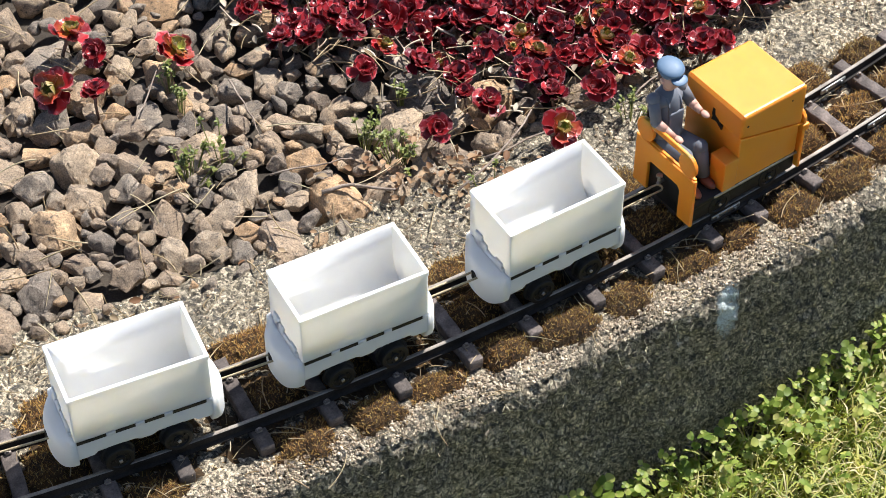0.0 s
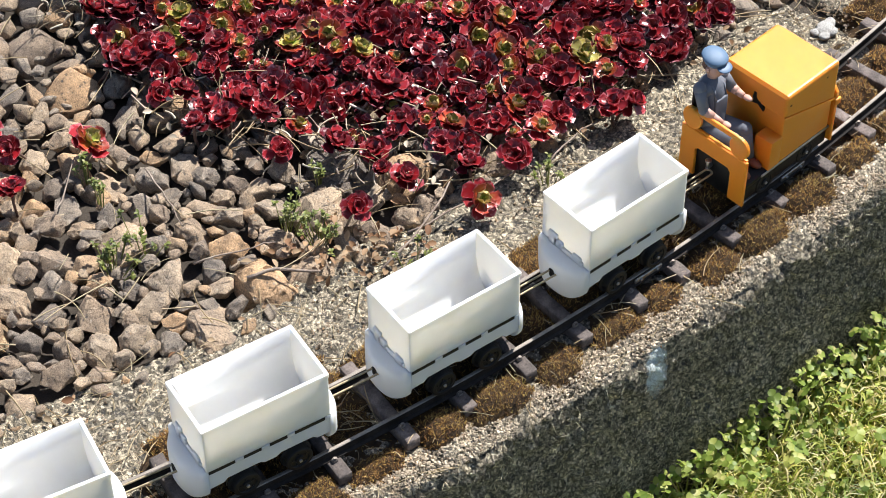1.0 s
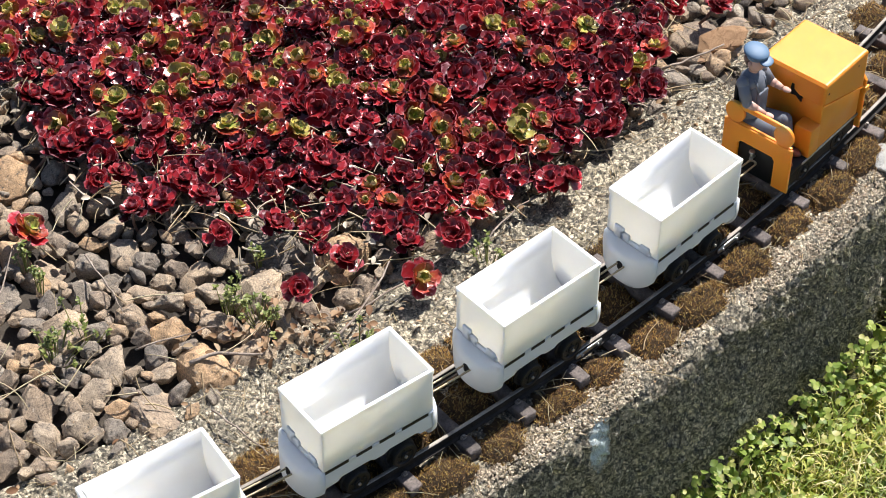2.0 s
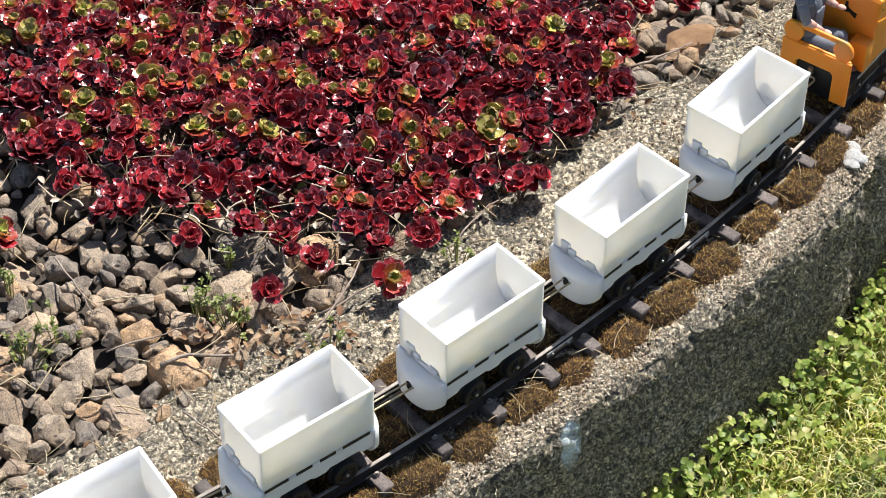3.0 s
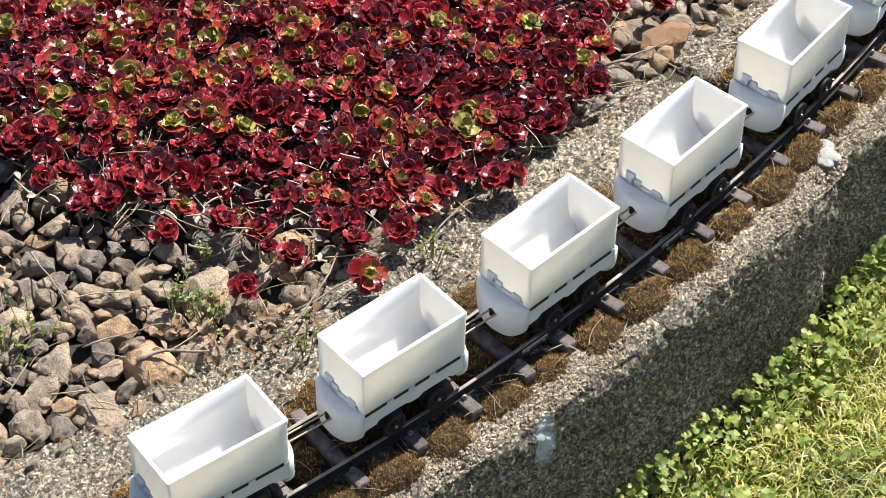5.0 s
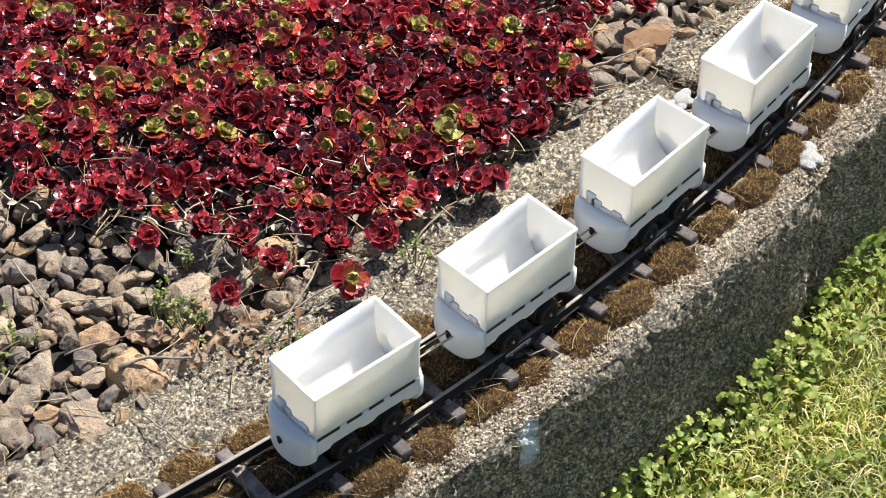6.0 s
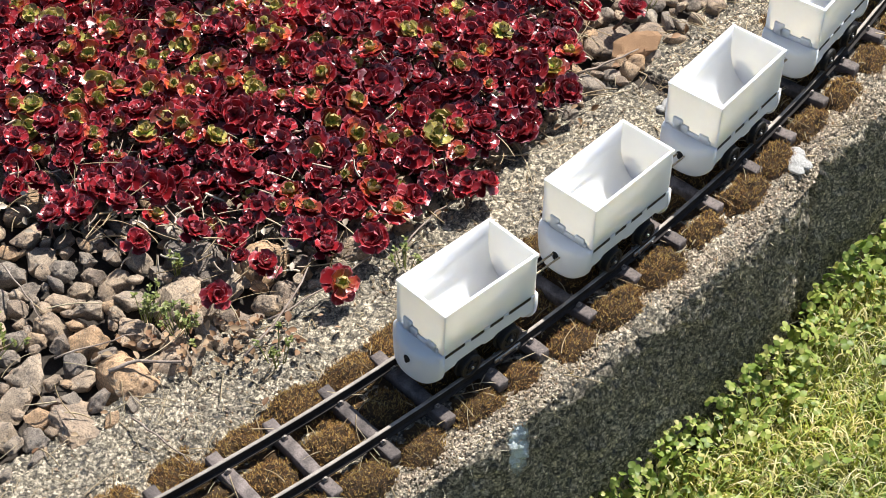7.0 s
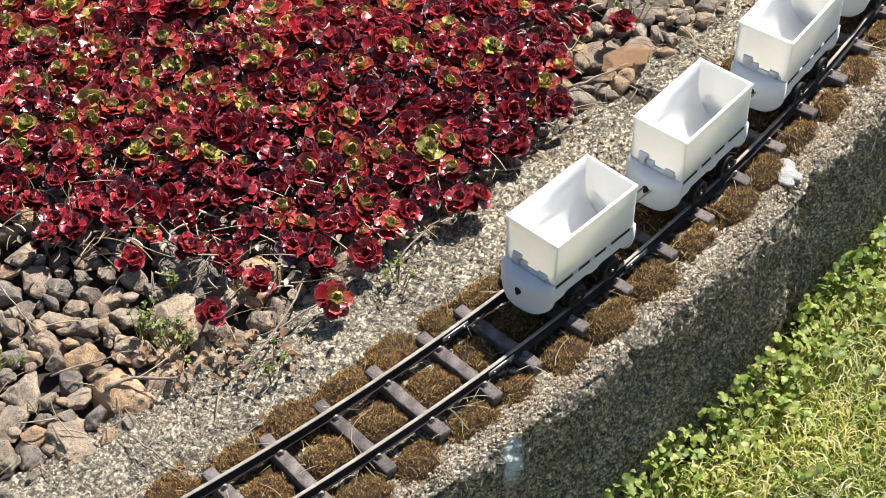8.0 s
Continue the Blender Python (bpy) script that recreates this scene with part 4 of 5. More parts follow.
LEAVES = [LEAF_RED, LEAF_DARK, LEAF_MIX, LEAF_GREEN]
far_v, far_f, far_a, far_m = [], [], [], []
KEY_PLANTS = [("mixed", -0.048, 0.047, 1.2), ("red", -0.137, 0.032, 0.9), ("mixed", -0.119, 0.137, 1.2), ("mixed", -0.087, 0.141, 1.15), ("mixed", -0.075, 0.122, 1.0), ("mixed", -0.028, 0.144, 1.2),
              ("red", -0.024, 0.094, 1.15), ("red", 0.061, 0.157, 1.1), ("red", 0.047, 0.150, 1.1), ("red", -0.105, 0.070, 1.0), ("green", -0.163, 0.291, 1.2), ("green", -0.259, 0.316, 1.2),
              ("green", -0.231, 0.334, 1.0), ("mixed", -0.186, 0.195, 1.3), ("red", -0.201, 0.094, 1.0), ("dark", -0.260, 0.134, 1.1), ("green", -0.297, 0.211, 1.2), ("red", -0.164, 0.140, 1.0),
              ("red", 0.188, 0.374, 1.1), ("green", -0.162, 0.353, 1.1), ("mixed", -0.421, 0.033, 1.35), ("mixed", -0.425, 0.092, 1.2), ("mixed", -0.344, 0.090, 1.3), ("red", -0.401, 0.076, 0.9), ("red", -0.390, 0.034, 0.9)]
rnd = random.Random(5)
for kind, x, y, size in KEY_PLANTS:
    plant(kind, x, y, rnd.uniform(-0.002, 0.006), size * 0.98, rnd)


def carpet_edge(x):
    """The near edge of the red carpet, as y by x."""
    return float(np.interp(x, [-0.45, -0.36, -0.30, -0.25, -0.17, -0.12, -0.05, 0.0, 0.05, 0.09, 0.13, 0.17], [0.30, 0.22, 0.135, 0.115, 0.105, 0.075, 0.085, 0.105, 0.14, 0.18, 0.25, 0.46]))


spots, tries, rows_ = [(x, y) for _, x, y, _ in KEY_PLANTS], 0, []
while len(spots) < 620 and tries < 60000:
    tries += 1
    x, y = rnd.uniform(-0.44, 0.17), rnd.uniform(0.06, 0.50)
    depth = y - carpet_edge(x) - 0.022 * fnoise(x, y, 4.0, 22, 3)
    if depth < 0 or not in_bed(x, y) or (depth < 0.05 and rnd.random() < 0.5):
        continue
    gap = 0.0140 if depth > 0.03 else 0.0180
    if any((px - x) ** 2 + (py - y) ** 2 < gap * gap for px, py in spots):
        continue
    spots.append((x, y))
    green = 0.34 if x < -0.10 - (0.30 - y) * 0.4 and y > 0.22 else 0.12
    q = rnd.random()
    kind = "green" if q < green * 0.45 else "mixed" if q < green + 0.20 else "red" if q < 0.66 else "dark"
    rows_.append((kind, x, y, rnd.uniform(-0.008, 0.008) + min(0.014, depth * 0.16), rnd.choice((0.65, 0.85, 0.95, 1.05, 1.2)) * rnd.uniform(0.9, 1.12)))
rows_.sort(key=lambda r: r[2])
for k, r in enumerate(rows_):
    plant(*r, rnd, k >= 300 - len(KEY_PLANTS))
# low maroon leaves under the carpet, added to darken the shaded gaps between rosettes
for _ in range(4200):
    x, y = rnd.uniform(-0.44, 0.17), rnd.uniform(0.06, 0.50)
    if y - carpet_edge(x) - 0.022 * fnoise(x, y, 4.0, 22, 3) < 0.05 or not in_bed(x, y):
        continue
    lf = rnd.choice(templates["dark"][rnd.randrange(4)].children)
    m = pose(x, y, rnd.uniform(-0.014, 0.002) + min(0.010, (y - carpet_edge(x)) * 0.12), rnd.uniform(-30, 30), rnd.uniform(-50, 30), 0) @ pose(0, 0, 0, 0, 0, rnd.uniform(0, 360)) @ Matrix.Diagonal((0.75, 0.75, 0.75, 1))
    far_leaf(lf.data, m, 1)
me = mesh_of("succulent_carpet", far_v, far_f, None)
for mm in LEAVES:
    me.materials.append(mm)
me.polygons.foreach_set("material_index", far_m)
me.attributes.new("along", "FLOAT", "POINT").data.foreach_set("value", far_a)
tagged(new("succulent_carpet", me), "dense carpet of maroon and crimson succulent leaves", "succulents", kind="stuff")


# ---- stuff: blades, straws, moss ----
class Heap:
    def __init__(self):
        self.v, self.f = [], []

    def strip(self, pts, widths, side):
        b, n = len(self.v), len(pts)
        for p, w in zip(pts, widths):
            self.v += [p - side * w, p + side * w]
        self.f += [(b + 2 * k, b + 2 * k + 1, b + 2 * k + 3, b + 2 * k + 2) for k in range(n - 1)]

    def rod(self, pts, radius):
        b, n = len(self.v), len(pts)
        for k, p in enumerate(pts):
            d = (pts[min(k + 1, n - 1)] - pts[max(k - 1, 0)]).normalized()
            u = d.cross(Vector((0.3, 0.2, 1))).normalized()
            w = d.cross(u)
            r = radius * (1 - 0.5 * k / n)
            self.v += [p + (u * math.cos(a) + w * math.sin(a)) * r for a in (0.5, 2.6, 4.7)]
        for k in range(n - 1):
            for j in range(3):
                self.f.append((b + 3 * k + j, b + 3 * k + (j + 1) % 3, b + 3 * k + 3 + (j + 1) % 3, b + 3 * k + 3 + j))

    def leaf(self, c, nrm, along_dir, ln, wd, fold=0.25):
        s = nrm.cross(along_dir).normalized()
        b = len(self.v)
        prof = ((0, 0.12), (0.3, 0.85), (0.62, 1.0), (0.88, 0.6), (1.0, 0.05))
        for u, w in prof:
            mid = c + along_dir * ln * u - nrm * ln * 0.18 * u * u
            self.v += [mid - s * wd * w + nrm * wd * w * fold, mid, mid + s * wd * w + nrm * wd * w * fold]
        for k in range(len(prof) - 1):
            for j in range(2):
                self.f.append((b + 3 * k + j, b + 3 * k + j + 1, b + 3 * k + 4 + j, b + 3 * k + 3 + j))

    def done(self, name, mat, label, category):
        ob = new(name, mesh_of(name, self.v, self.f, mat))
        return tagged(ob, label, category, kind="stuff")


def bent(start, yaw, length, rise, sag, n=5, wig=0.0, rnd=random):
    pts, d = [], Vector((math.cos(yaw), math.sin(yaw), 0))
    s = Vector((-d.y, d.x, 0))
    c = rnd.uniform(-1, 1) * wig
    for k in range(n):
        u = k / (n - 1)
        pts.append(start + d * length * u + s * length * c * u * u + Vector((0, 0, rise * u - sag * u * u)))
    return pts


# moss cushions in the bays between sleepers
rnd = random.Random(21)
cushion_v, cushion_f, fuzz = [], [], Heap()
bays = sorted(SLEEPERS)


def cushion(s, off, ls_, lo_, h, seed):
    n, b = 15, len(cushion_v)
    tops = []
    for i in range(n):
        for j in range(n):
            u, v = 2 * i / (n - 1) - 1, 2 * j / (n - 1) - 1
            rr = (abs(u) ** 3 + abs(v) ** 3) ** (1 / 3) * (1.02 + 0.3 * fnoise(u + seed, v, 0, 1.5, 3))
            z = TOP - 0.006 + (h + 0.006) * max(0, 1 - rr ** 3) + (0.0032 * fnoise(u, v, seed, 3.5, 3) if rr < 1 else 0)
            p = along(s + u * ls_, off + v * lo_, z)
            cushion_v.append(p)
            if rr < 0.97:
                tops.append(p)
    for i in range(n - 1):
        for j in range(n - 1):
            cushion_f.append((b + i * n + j, b + (i + 1) * n + j, b + (i + 1) * n + j + 1, b + i * n + j + 1))
    for _ in range(int(1500 * ls_ * lo_ / 0.0003)):
        p = rnd.choice(tops) + Vector((rnd.uniform(-0.002, 0.002), rnd.uniform(-0.002, 0.002), -0.0006))
        a, ln = rnd.uniform(0, 6.28), rnd.uniform(0.0015, 0.0034)
        d = Vector((math.cos(a), math.sin(a), rnd.uniform(0.5, 1.6))).normalized()
        fuzz.strip([p, p + d * ln], [0.00028, 0.0001], Vector((-math.sin(a), math.cos(a), 0)))


for a, b in zip(bays, bays[1:]):
    if not -2.35 < a < -1.15:
        continue
    mid, half = (a + b) / 2, (b - a) / 2 - 0.004
    if rnd.random() < 0.95:
        cushion(mid, rnd.uniform(-0.003, 0.003), half * rnd.uniform(1.05, 1.38), 0.0200 * rnd.uniform(0.9, 1.0), rnd.uniform(0.007, 0.0125), rnd.uniform(0, 50))
    if rnd.random() < 0.85:
        cushion(mid + rnd.uniform(-0.004, 0.004), -0.037 - rnd.uniform(0, 0.008), half * rnd.uniform(1.05, 1.6), rnd.uniform(0.015, 0.025), rnd.uniform(0.006, 0.0125), rnd.uniform(0, 50))
    if rnd.random() < 0.78:
        cushion(mid + rnd.uniform(-0.004, 0.004), 0.039 + rnd.uniform(0, 0.004), half * rnd.uniform(1.0, 1.35), rnd.uniform(0.012, 0.017), rnd.uniform(0.006, 0.0115), rnd.uniform(0, 50))
cushion(-1.662, 0.0445, 0.030, 0.0145, 0.012, 3.3)
cushion(-1.612, 0.0440, 0.028, 0.0135, 0.011, 8.3)
# thin dark litter under the rails
strip_s, strip_o = np.arange(-2.36, -1.14, 0.003), np.arange(-0.056, 0.0541, 0.003)
b0, wn_ = len(cushion_v), len(strip_o)
for s in strip_s:
    for o in strip_o:
        fade = max(0.0, (abs(o + 0.002) - 0.040) / 0.014)
        z = TOP + 0.0004 + 0.006 * fnoise(s, o, 2.0, 45, 3) + 0.0016 * fnoise(s, o, 5.0, 300, 2) - 0.007 * fade
        p = along(s, o, z)
        cushion_v.append(p)
        if z > TOP - 0.0005 and rnd.random() < 0.75:
            a, ln = rnd.uniform(0, 6.28), rnd.uniform(0.0015, 0.004)
            d = Vector((math.cos(a), math.sin(a), rnd.uniform(0.2, 1.2))).normalized()
            fuzz.strip([p, p + d * ln], [0.0003, 0.0001], Vector((-math.sin(a), math.cos(a), 0)))
for i in range(len(strip_s) - 1):
    for j in range(wn_ - 1):
        a = b0 + i * wn_ + j
        cushion_f.append((a, a + wn_, a + wn_ + 1, a + 1))
tagged(new("moss_cushions", mesh_of("moss_cushions", cushion_v, cushion_f, MOSSBASE)), "dry brown moss cushions between the sleepers", "moss", kind="stuff")
fuzz.done("moss_tips", MOSSM, "fine brown and ochre moss tips on the cushions", "moss")

# straws on wall, moss and stones
straw = Heap()
for _ in range(1150):
    s, off = rnd.uniform(-2.35, -1.15), rnd.uniform(-0.125, 0.068)
    if abs(abs(off) - 0.0234) < 0.006:
        continue
    z = TOP + rnd.uniform(0.0005, 0.003) + (0.007 if abs(off) < 0.05 else 0)
    straw.rod(bent(along(s, off, z), rnd.uniform(0, 6.28), rnd.choice((0.008, 0.012, 0.018, 0.028)) * rnd.uniform(0.6, 1.3), rnd.uniform(0, 0.005), 0.003, 5, 0.4, rnd), rnd.uniform(0.00025, 0.0006))
for _ in range(520):
    x, y = rnd.uniform(-0.55, 0.35), rnd.uniform(-0.2, 0.5)
    if in_bed(x, y):
        straw.rod(bent(Vector((x, y, -0.016 + rnd.uniform(0, 0.012))), rnd.uniform(0, 6.28), rnd.uniform(0.015, 0.055), rnd.uniform(-0.004, 0.012), rnd.uniform(0, 0.01), 6, 0.35, rnd), rnd.uniform(0.0003, 0.0008))
for _ in range(1100):
    x, y = rnd.uniform(-0.42, 0.16), rnd.uniform(0.07, 0.48)
    if y > carpet_edge(x) - 0.01 and in_bed(x, y):
        straw.rod(bent(Vector((x, y, rnd.uniform(-0.012, 0.010))), rnd.uniform(0, 6.28), rnd.uniform(0.012, 0.045), rnd.uniform(-0.006, 0.016), rnd.uniform(0, 0.012), 6, 0.4, rnd), rnd.uniform(0.0003, 0.0008))
straw.done("dry_straws", STRAWM, "scattered pale dry grass straws", "straw")

# bleached roots and dead leaves showing through the carpet
roots = Heap()
for _ in range(1300):
    x, y = rnd.uniform(-0.42, 0.17), rnd.uniform(0.04, 0.48)
    d = y - carpet_edge(x)
    if d < -0.03 or not in_bed(x, y) or (d > 0.08 and rnd.random() < 0.45):
        continue
    z = rnd.uniform(-0.010, 0.004) + min(0.012, max(0, d) * 0.14)
    if rnd.random() < 0.55:
        roots.rod(bent(Vector((x, y, z)), rnd.uniform(0, 6.28), rnd.uniform(0.006, 0.017), rnd.uniform(-0.004, 0.008), rnd.uniform(0, 0.008), 5, 0.8, rnd), rnd.uniform(0.0007, 0.0014))
    else:
        a = rnd.uniform(0, 6.28)
        nrm = Vector((rnd.gauss(0, 0.5), rnd.gauss(0, 0.5), 1)).normalized()
        ln = rnd.uniform(0.004, 0.010)
        roots.leaf(Vector((x, y, z)), nrm, nrm.cross(Vector((math.cos(a), math.sin(a), 0))).normalized(), ln, ln * 0.28, 0.6)
roots.done("bleached_roots", ROOTM, "bleached dry roots and dead leaves among the succulents", "dead roots")

# grit on the wall's top and along its edge
grit_v, grit_f = [], []
bits = []
for k in range(6):
    bm = bmesh.new()
    for _ in range(9):
        bm.verts.new(Vector((rnd.gauss(0, 1), rnd.gauss(0, 1), rnd.gauss(0, 1))).normalized())
    bmesh.ops.convex_hull(bm, input=bm.verts)
    bm.verts.index_update()
    bits.append(([v.co.copy() for v in bm.verts], [tuple(v.index for v in f.verts) for f in bm.faces]))
    bm.free()
for _ in range(9000):
    s = rnd.uniform(-2.33, -1.15)
    io, eo = inner_off(s), edge_off(s)
    off = rnd.choice((rnd.uniform(io, -0.045), rnd.uniform(io, -0.045), rnd.uniform(0.046, eo), rnd.uniform(-0.045, 0.045)))
    if abs(abs(off) - 0.0234) < 0.005:
        continue
    p, r = along(s, off), abs(rnd.gauss(0, 0.0007)) + 0.0005
    p.z = TOP + 0.0016 * fnoise(p.x, p.y, TOP, 95, 2) + r * 0.3 - 0.011 * max(0, 1 - (eo - off) / 0.014) ** 2
    m = pose(*p, rnd.uniform(0, 360), rnd.uniform(0, 360), 0) @ Matrix.Diagonal((r, r * rnd.uniform(0.6, 1), r * rnd.uniform(0.5, 0.9), 1))
    vs, fs = bits[rnd.randrange(6)]
    b = len(grit_v)
    grit_v += [m @ v for v in vs]
    grit_f += [tuple(i + b for i in f) for f in fs]
# sandy crust in a paler colour, so the edge strip reads as sunlit
crust_v, crust_f = [], []
for _ in range(26000):
    s = rnd.uniform(-2.33, -1.15)
    eo = edge_off(s)
    off = eo - 0.001 - rnd.random() ** 1.3 * (eo - 0.046)
    p, r = along(s, off), abs(rnd.gauss(0, 0.0006)) + 0.00042
    p.z = TOP + 0.0016 * fnoise(p.x, p.y, TOP, 95, 2) + r * 0.4 - 0.011 * max(0, 1 - (eo - off) / 0.014) ** 2
    m = pose(*p, rnd.uniform(0, 360), rnd.uniform(0, 360), 0) @ Matrix.Diagonal((r, r * rnd.uniform(0.6, 1), r * rnd.uniform(0.5, 0.9), 1))
    vs, fs = bits[rnd.randrange(6)]
    b = len(crust_v)
    crust_v += [m @ v for v in vs]
    crust_f += [tuple(i + b for i in f) for f in fs]
tagged(new("pale_grit", mesh_of("pale_grit", crust_v, crust_f, GRITM, False)), "sandy grit coloured pale for the sunlit strip along the wall's worn edge", "grit", kind="stuff")
tagged(new("grit", mesh_of("grit", grit_v, grit_f, PEBBLE, False)), "loose tan and grey grit on the concrete", "grit", kind="stuff")

# short dead fibres that cling to the wall's rough face
fibre = Heap()
for _ in range(6500):
    s, z = rnd.uniform(-2.2, -1.15), TOP - 0.012 - rnd.random() ** 1.2 * 0.180
    if -1.444 < s < -1.416:
        continue
    p = along(s, edge_off(s) + 0.0035 + 0.022 * (TOP - z) + 0.004 * fnoise(s, z, 0, 60, 2), z)
    d = (along(s, 1.0) - along(s, 0)).normalized() * rnd.uniform(0.2, 1) + Vector((rnd.uniform(-1, 1), rnd.uniform(-1, 1), rnd.uniform(-1, 0.6)))
    d.normalize()
    fibre.strip([p - d * 0.002, p + d * rnd.uniform(0.002, 0.007)], [0.0003, 0.00015], d.cross(Vector((rnd.random(), rnd.random(), 0.3))).normalized())
fibre.done("dry_lichen_fibres", LICHENM, "short dry lichen fibres on the wall face", "lichen")

# lawn
grass, clover = Heap(), Heap()
for _ in range(85000):
    s, off = rnd.uniform(-2.36, -1.08), 0.087 + rnd.random() ** 0.9 * 0.42
    base = along(s, off + edge_off(s) - 0.066, -0.215)
    if base.x > 0.56 or base.y < -0.55:
        continue
    a, ln = rnd.uniform(0, 6.28), rnd.uniform(0.014, 0.046)
    lean = rnd.uniform(0.2, 1.1)
    d = Vector((math.cos(a), math.sin(a), 0))
    pts = [base, base + d * ln * 0.22 * lean + Vector((0, 0, ln * 0.5)), base + d * ln * 0.6 * lean + Vector((0, 0, ln * 0.82)), base + d * ln * lean + Vector((0, 0, ln * (0.95 - 0.3 * lean)))]
    w = rnd.uniform(0.0004, 0.00095)
    grass.strip(pts, [w, w, w * 0.75, w * 0.1], Vector((-d.y, d.x, 0)))
grass.done("lawn_grass", GRASSM, "sunlit green lawn grass with dry blades", "grass")
for _ in range(6000):
    s, near = rnd.uniform(-2.36, -1.08), rnd.random()
    off = 0.081 + near ** 2.2 * 0.42
    c = along(s, off + edge_off(s) - 0.064, -0.205 + rnd.uniform(0, 0.058 if near < 0.45 else 0.036))
    if c.x > 0.56 or c.y < -0.55 or (fnoise(c.x, c.y, 0, 16, 2) < -0.05 and off > 0.13):
        continue
    a = rnd.uniform(0, 6.28)
    nrm = Vector((rnd.gauss(0, 0.6), rnd.gauss(0, 0.6), 1)).normalized()
    ln = rnd.choice((0.0024, 0.0032, 0.0042, 0.0058)) * rnd.uniform(0.85, 1.2)
    for k in range(3):
        d = Vector((math.cos(a + k * 2.1), math.sin(a + k * 2.1), 0))
        d = (d - nrm * d.dot(nrm)).normalized()
        clover.leaf(c, nrm, d, ln, ln * rnd.uniform(0.48, 0.68))
clover.done("broad_leaves", CLOVERM, "small broad weed leaves along the wall foot", "weeds")

# dead leaves by the inner edge of the wall
litter = Heap()
for _ in range(170):
    if rnd.random() < 0.75:
        x, y = rnd.gauss(-0.135, 0.035), rnd.gauss(0.005, 0.02)
    else:
        s = rnd.uniform(-2.2, -1.2)
        x, y = along(s, inner_off(s) + rnd.gauss(0, 0.008))[:2]
    a = rnd.uniform(0, 6.28)
    nrm = Vector((rnd.gauss(0, 0.5), rnd.gauss(0, 0.5), 1)).normalized()
    d = nrm.cross(Vector((math.cos(a), math.sin(a), 0))).normalized()
    ln = rnd.uniform(0.003, 0.009)
    litter.leaf(Vector((x, y, -0.014 + rnd.uniform(0, 0.006))), nrm, d, ln, ln * 0.3, 0.5)
litter.done("leaf_litter", LITTERM, "orange-brown dead leaf litter beside the wall", "leaf litter")

# twigs that can be told apart
for x, y, yaw, ln, r in ((-0.115, -0.015, 52, 0.11, 0.0011), (-0.10, 0.02, 35, 0.12, 0.0009), (-0.21, -0.03, 20, 0.05, 0.0016), (-0.19, -0.075, -40, 0.06, 0.0009), (-0.30, 0.075, -55, 0.07, 0.0008), (-0.155, 0.075, 100, 0.07, 0.0010),
                         (0.05, 0.19, 38, 0.06, 0.0008), (-0.25, -0.02, 25, 0.06, 0.0008), (0.14, 0.30, 25, 0.06, 0.0012), (-0.36, 0.02, 75, 0.06, 0.0008), (-0.28, 0.18, -45, 0.05, 0.0007), (0.0, 0.10, 60, 0.07, 0.0009)):
    bm = bmesh.new()
    pts = bent(Vector((0, 0, 0)), 0, ln, 0.008, 0.006, 8, 0.3, rnd)
    pts = [p + Vector((rnd.uniform(-1, 1), rnd.uniform(-1, 1), rnd.uniform(-1, 1))) * 0.0012 for p in pts]
    tube(bm, pts, [r * (1 - 0.06 * k) for k in range(8)], 6)
    ob = part("twig", bm, TWIGM, None)
    tagged(ob, "thin dry bent twig lying on the stones", "twig", "dry twigs")
    ob.matrix_basis = pose(x, y, -0.008, 0, 0, yaw)


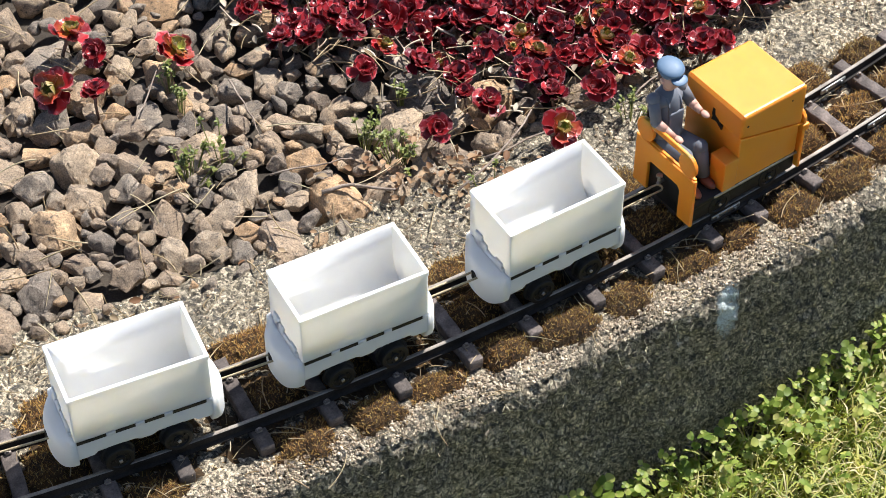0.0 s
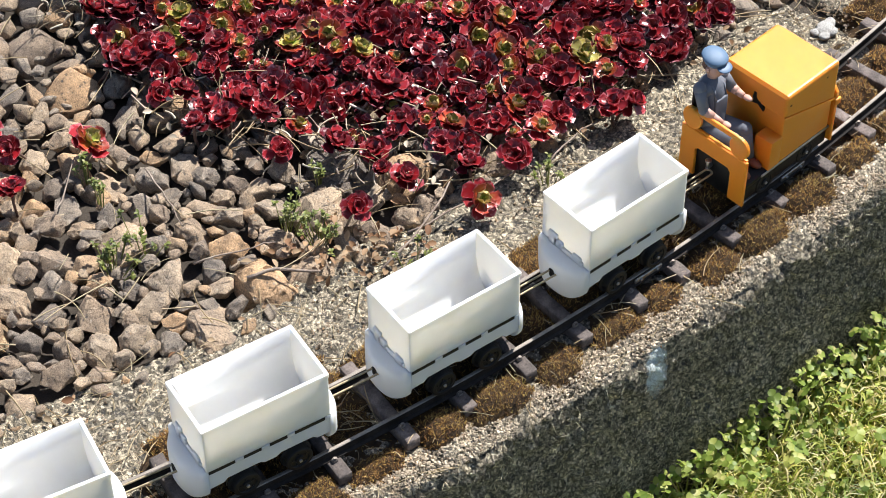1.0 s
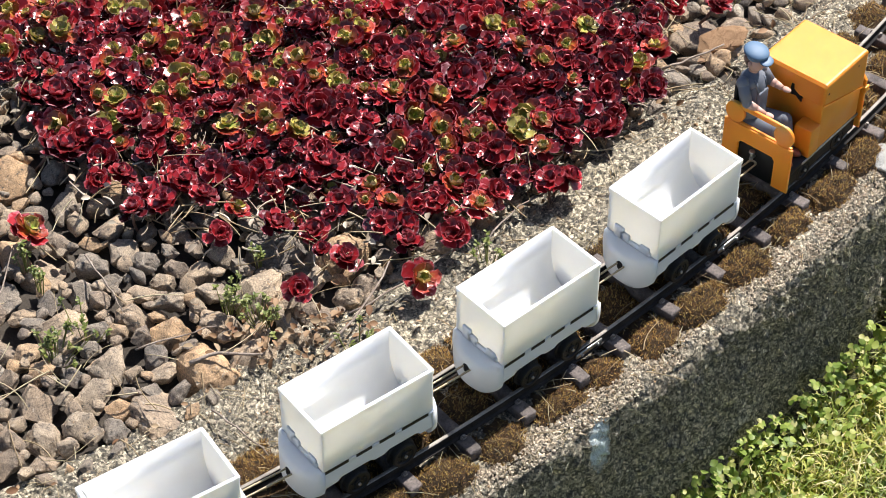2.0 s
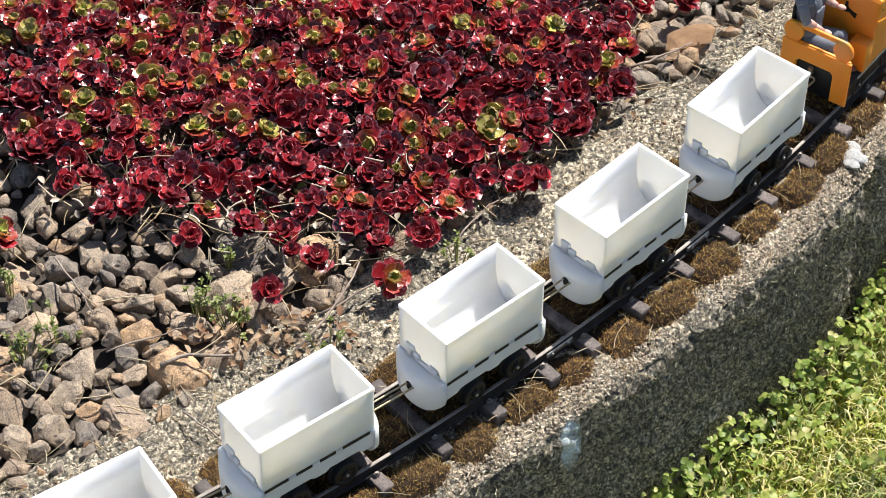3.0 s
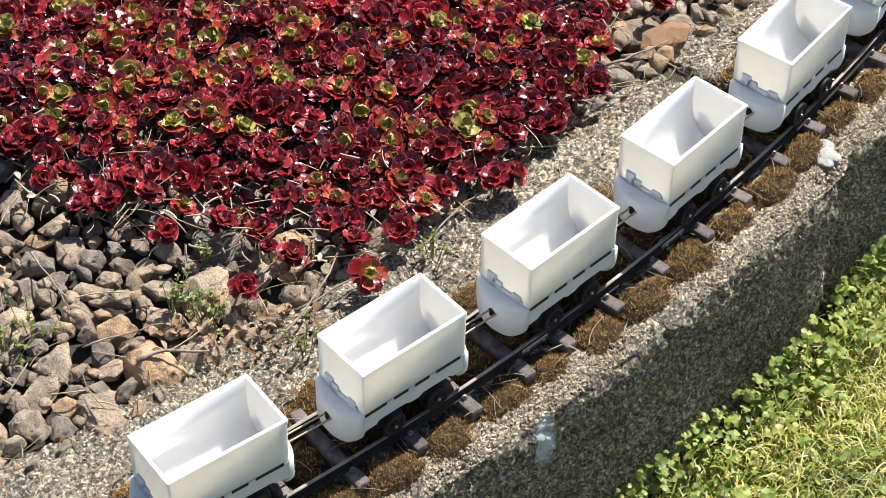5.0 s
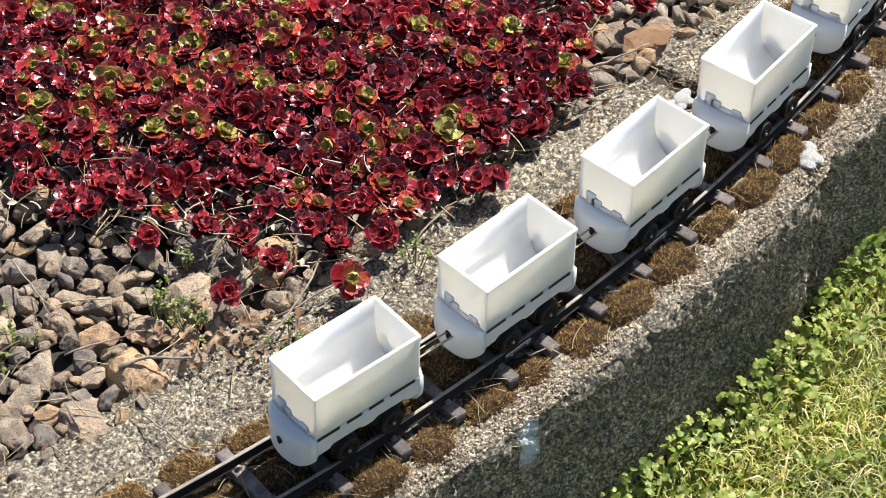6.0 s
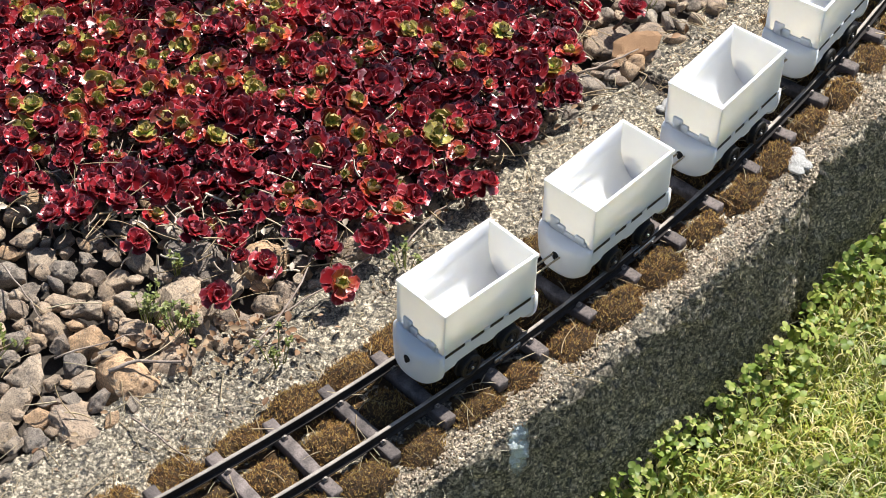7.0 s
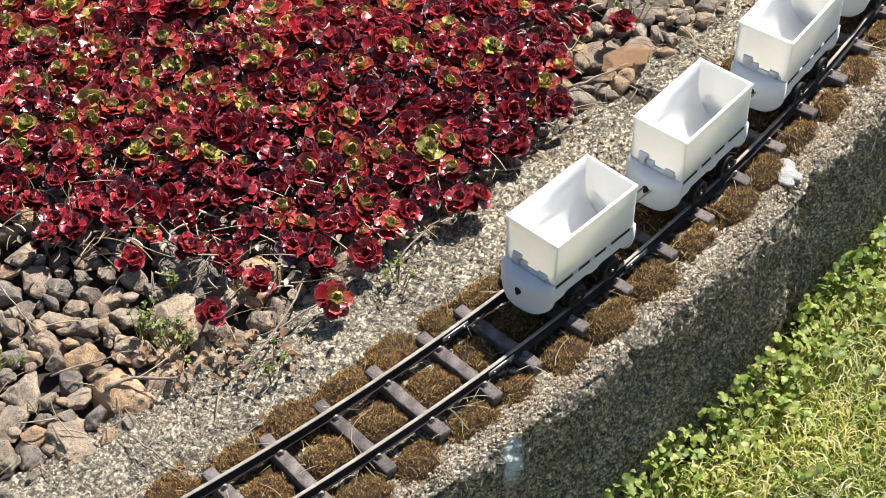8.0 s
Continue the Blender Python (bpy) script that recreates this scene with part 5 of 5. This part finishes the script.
# low stonecrop sprigs
def sprig(x, y, z, n, size, k):
    hp, rn = Heap(), random.Random(k)
    for _ in range(n):
        a, r = rn.uniform(0, 6.28), abs(rn.gauss(0, size))
        top = Vector((r * math.cos(a), r * math.sin(a), rn.uniform(0.008, 0.022)))
        hp.rod([Vector((top.x * 0.4, top.y * 0.4, -0.01)), top], 0.0005)
        for j in range(9):
            b = rn.uniform(0, 6.28)
            d = Vector((math.cos(b), math.sin(b), rn.uniform(0.1, 1.2))).normalized()
            nr = d.cross(Vector((-d.y, d.x, 0))).normalized()
            hp.leaf(top - Vector((0, 0, 0.0007 * j)), nr, d, rn.uniform(0.002, 0.004), 0.001, 0.4)
    ob = new("stonecrop", mesh_of("stonecrop", hp.v, hp.f, SEDUMM))
    tagged(ob, "small yellow-green stonecrop sprig among the stones", "stonecrop", "stonecrop sprigs")
    ob.matrix_basis = pose(x, y, z)


for k, (x, y, n, size) in enumerate(((-0.165, 0.02, 16, 0.014), (-0.19, 0.03, 14, 0.012), (-0.17, 0.075, 8, 0.006), (-0.03, 0.165, 7, 0.006), (-0.05, 0.162, 6, 0.005), (-0.31, -0.02, 18, 0.016), (-0.29, 0.0, 10, 0.012), (-0.33, 0.045, 8, 0.006),
                                     (-0.345, 0.07, 7, 0.006), (-0.235, 0.29, 6, 0.006), (0.0, 0.085, 9, 0.01), (-0.09, -0.015, 8, 0.008), (0.115, 0.27, 7, 0.007), (0.20, 0.40, 8, 0.01))):
    sprig(x, y, -0.012, n, size, k)


# ---- what moves ----
PASSED = [(0.0, -1.8949), (1.5, -1.7078), (3.5, -1.4590), (4.5, -1.3342), (6.5, -1.0866), (8.0, -0.9113)]


def head_at(t):
    """Where the first wagon's middle stands along the arc."""
    return float(np.interp(t, [a for a, _ in PASSED], [b for _, b in PASSED]))


def on_track(s):
    return pose(*along(s), 0, 0, heading(s))


def motions():
    times = [0.5 * k for k in range(17)]
    for k, w in enumerate(wagons):
        walk(w, [(t, on_track(head_at(t) - PITCH * k)) for t in times])
    for thing in (loco, driver):
        walk(thing, [(t, on_track(head_at(t) + 0.1528)) for t in times])
    turns = [0.1 * k for k in range(81)]
    for thing in (*wagons, loco):
        for ws in [c for c in thing.children if c.name.startswith("wheelset")]:
            x = ws.location.x
            walk(ws, [(t, pose(x, 0, WHEEL_R, 0, math.degrees((head_at(t) - head_at(0)) / WHEEL_R), 0)) for t in turns])


motions()
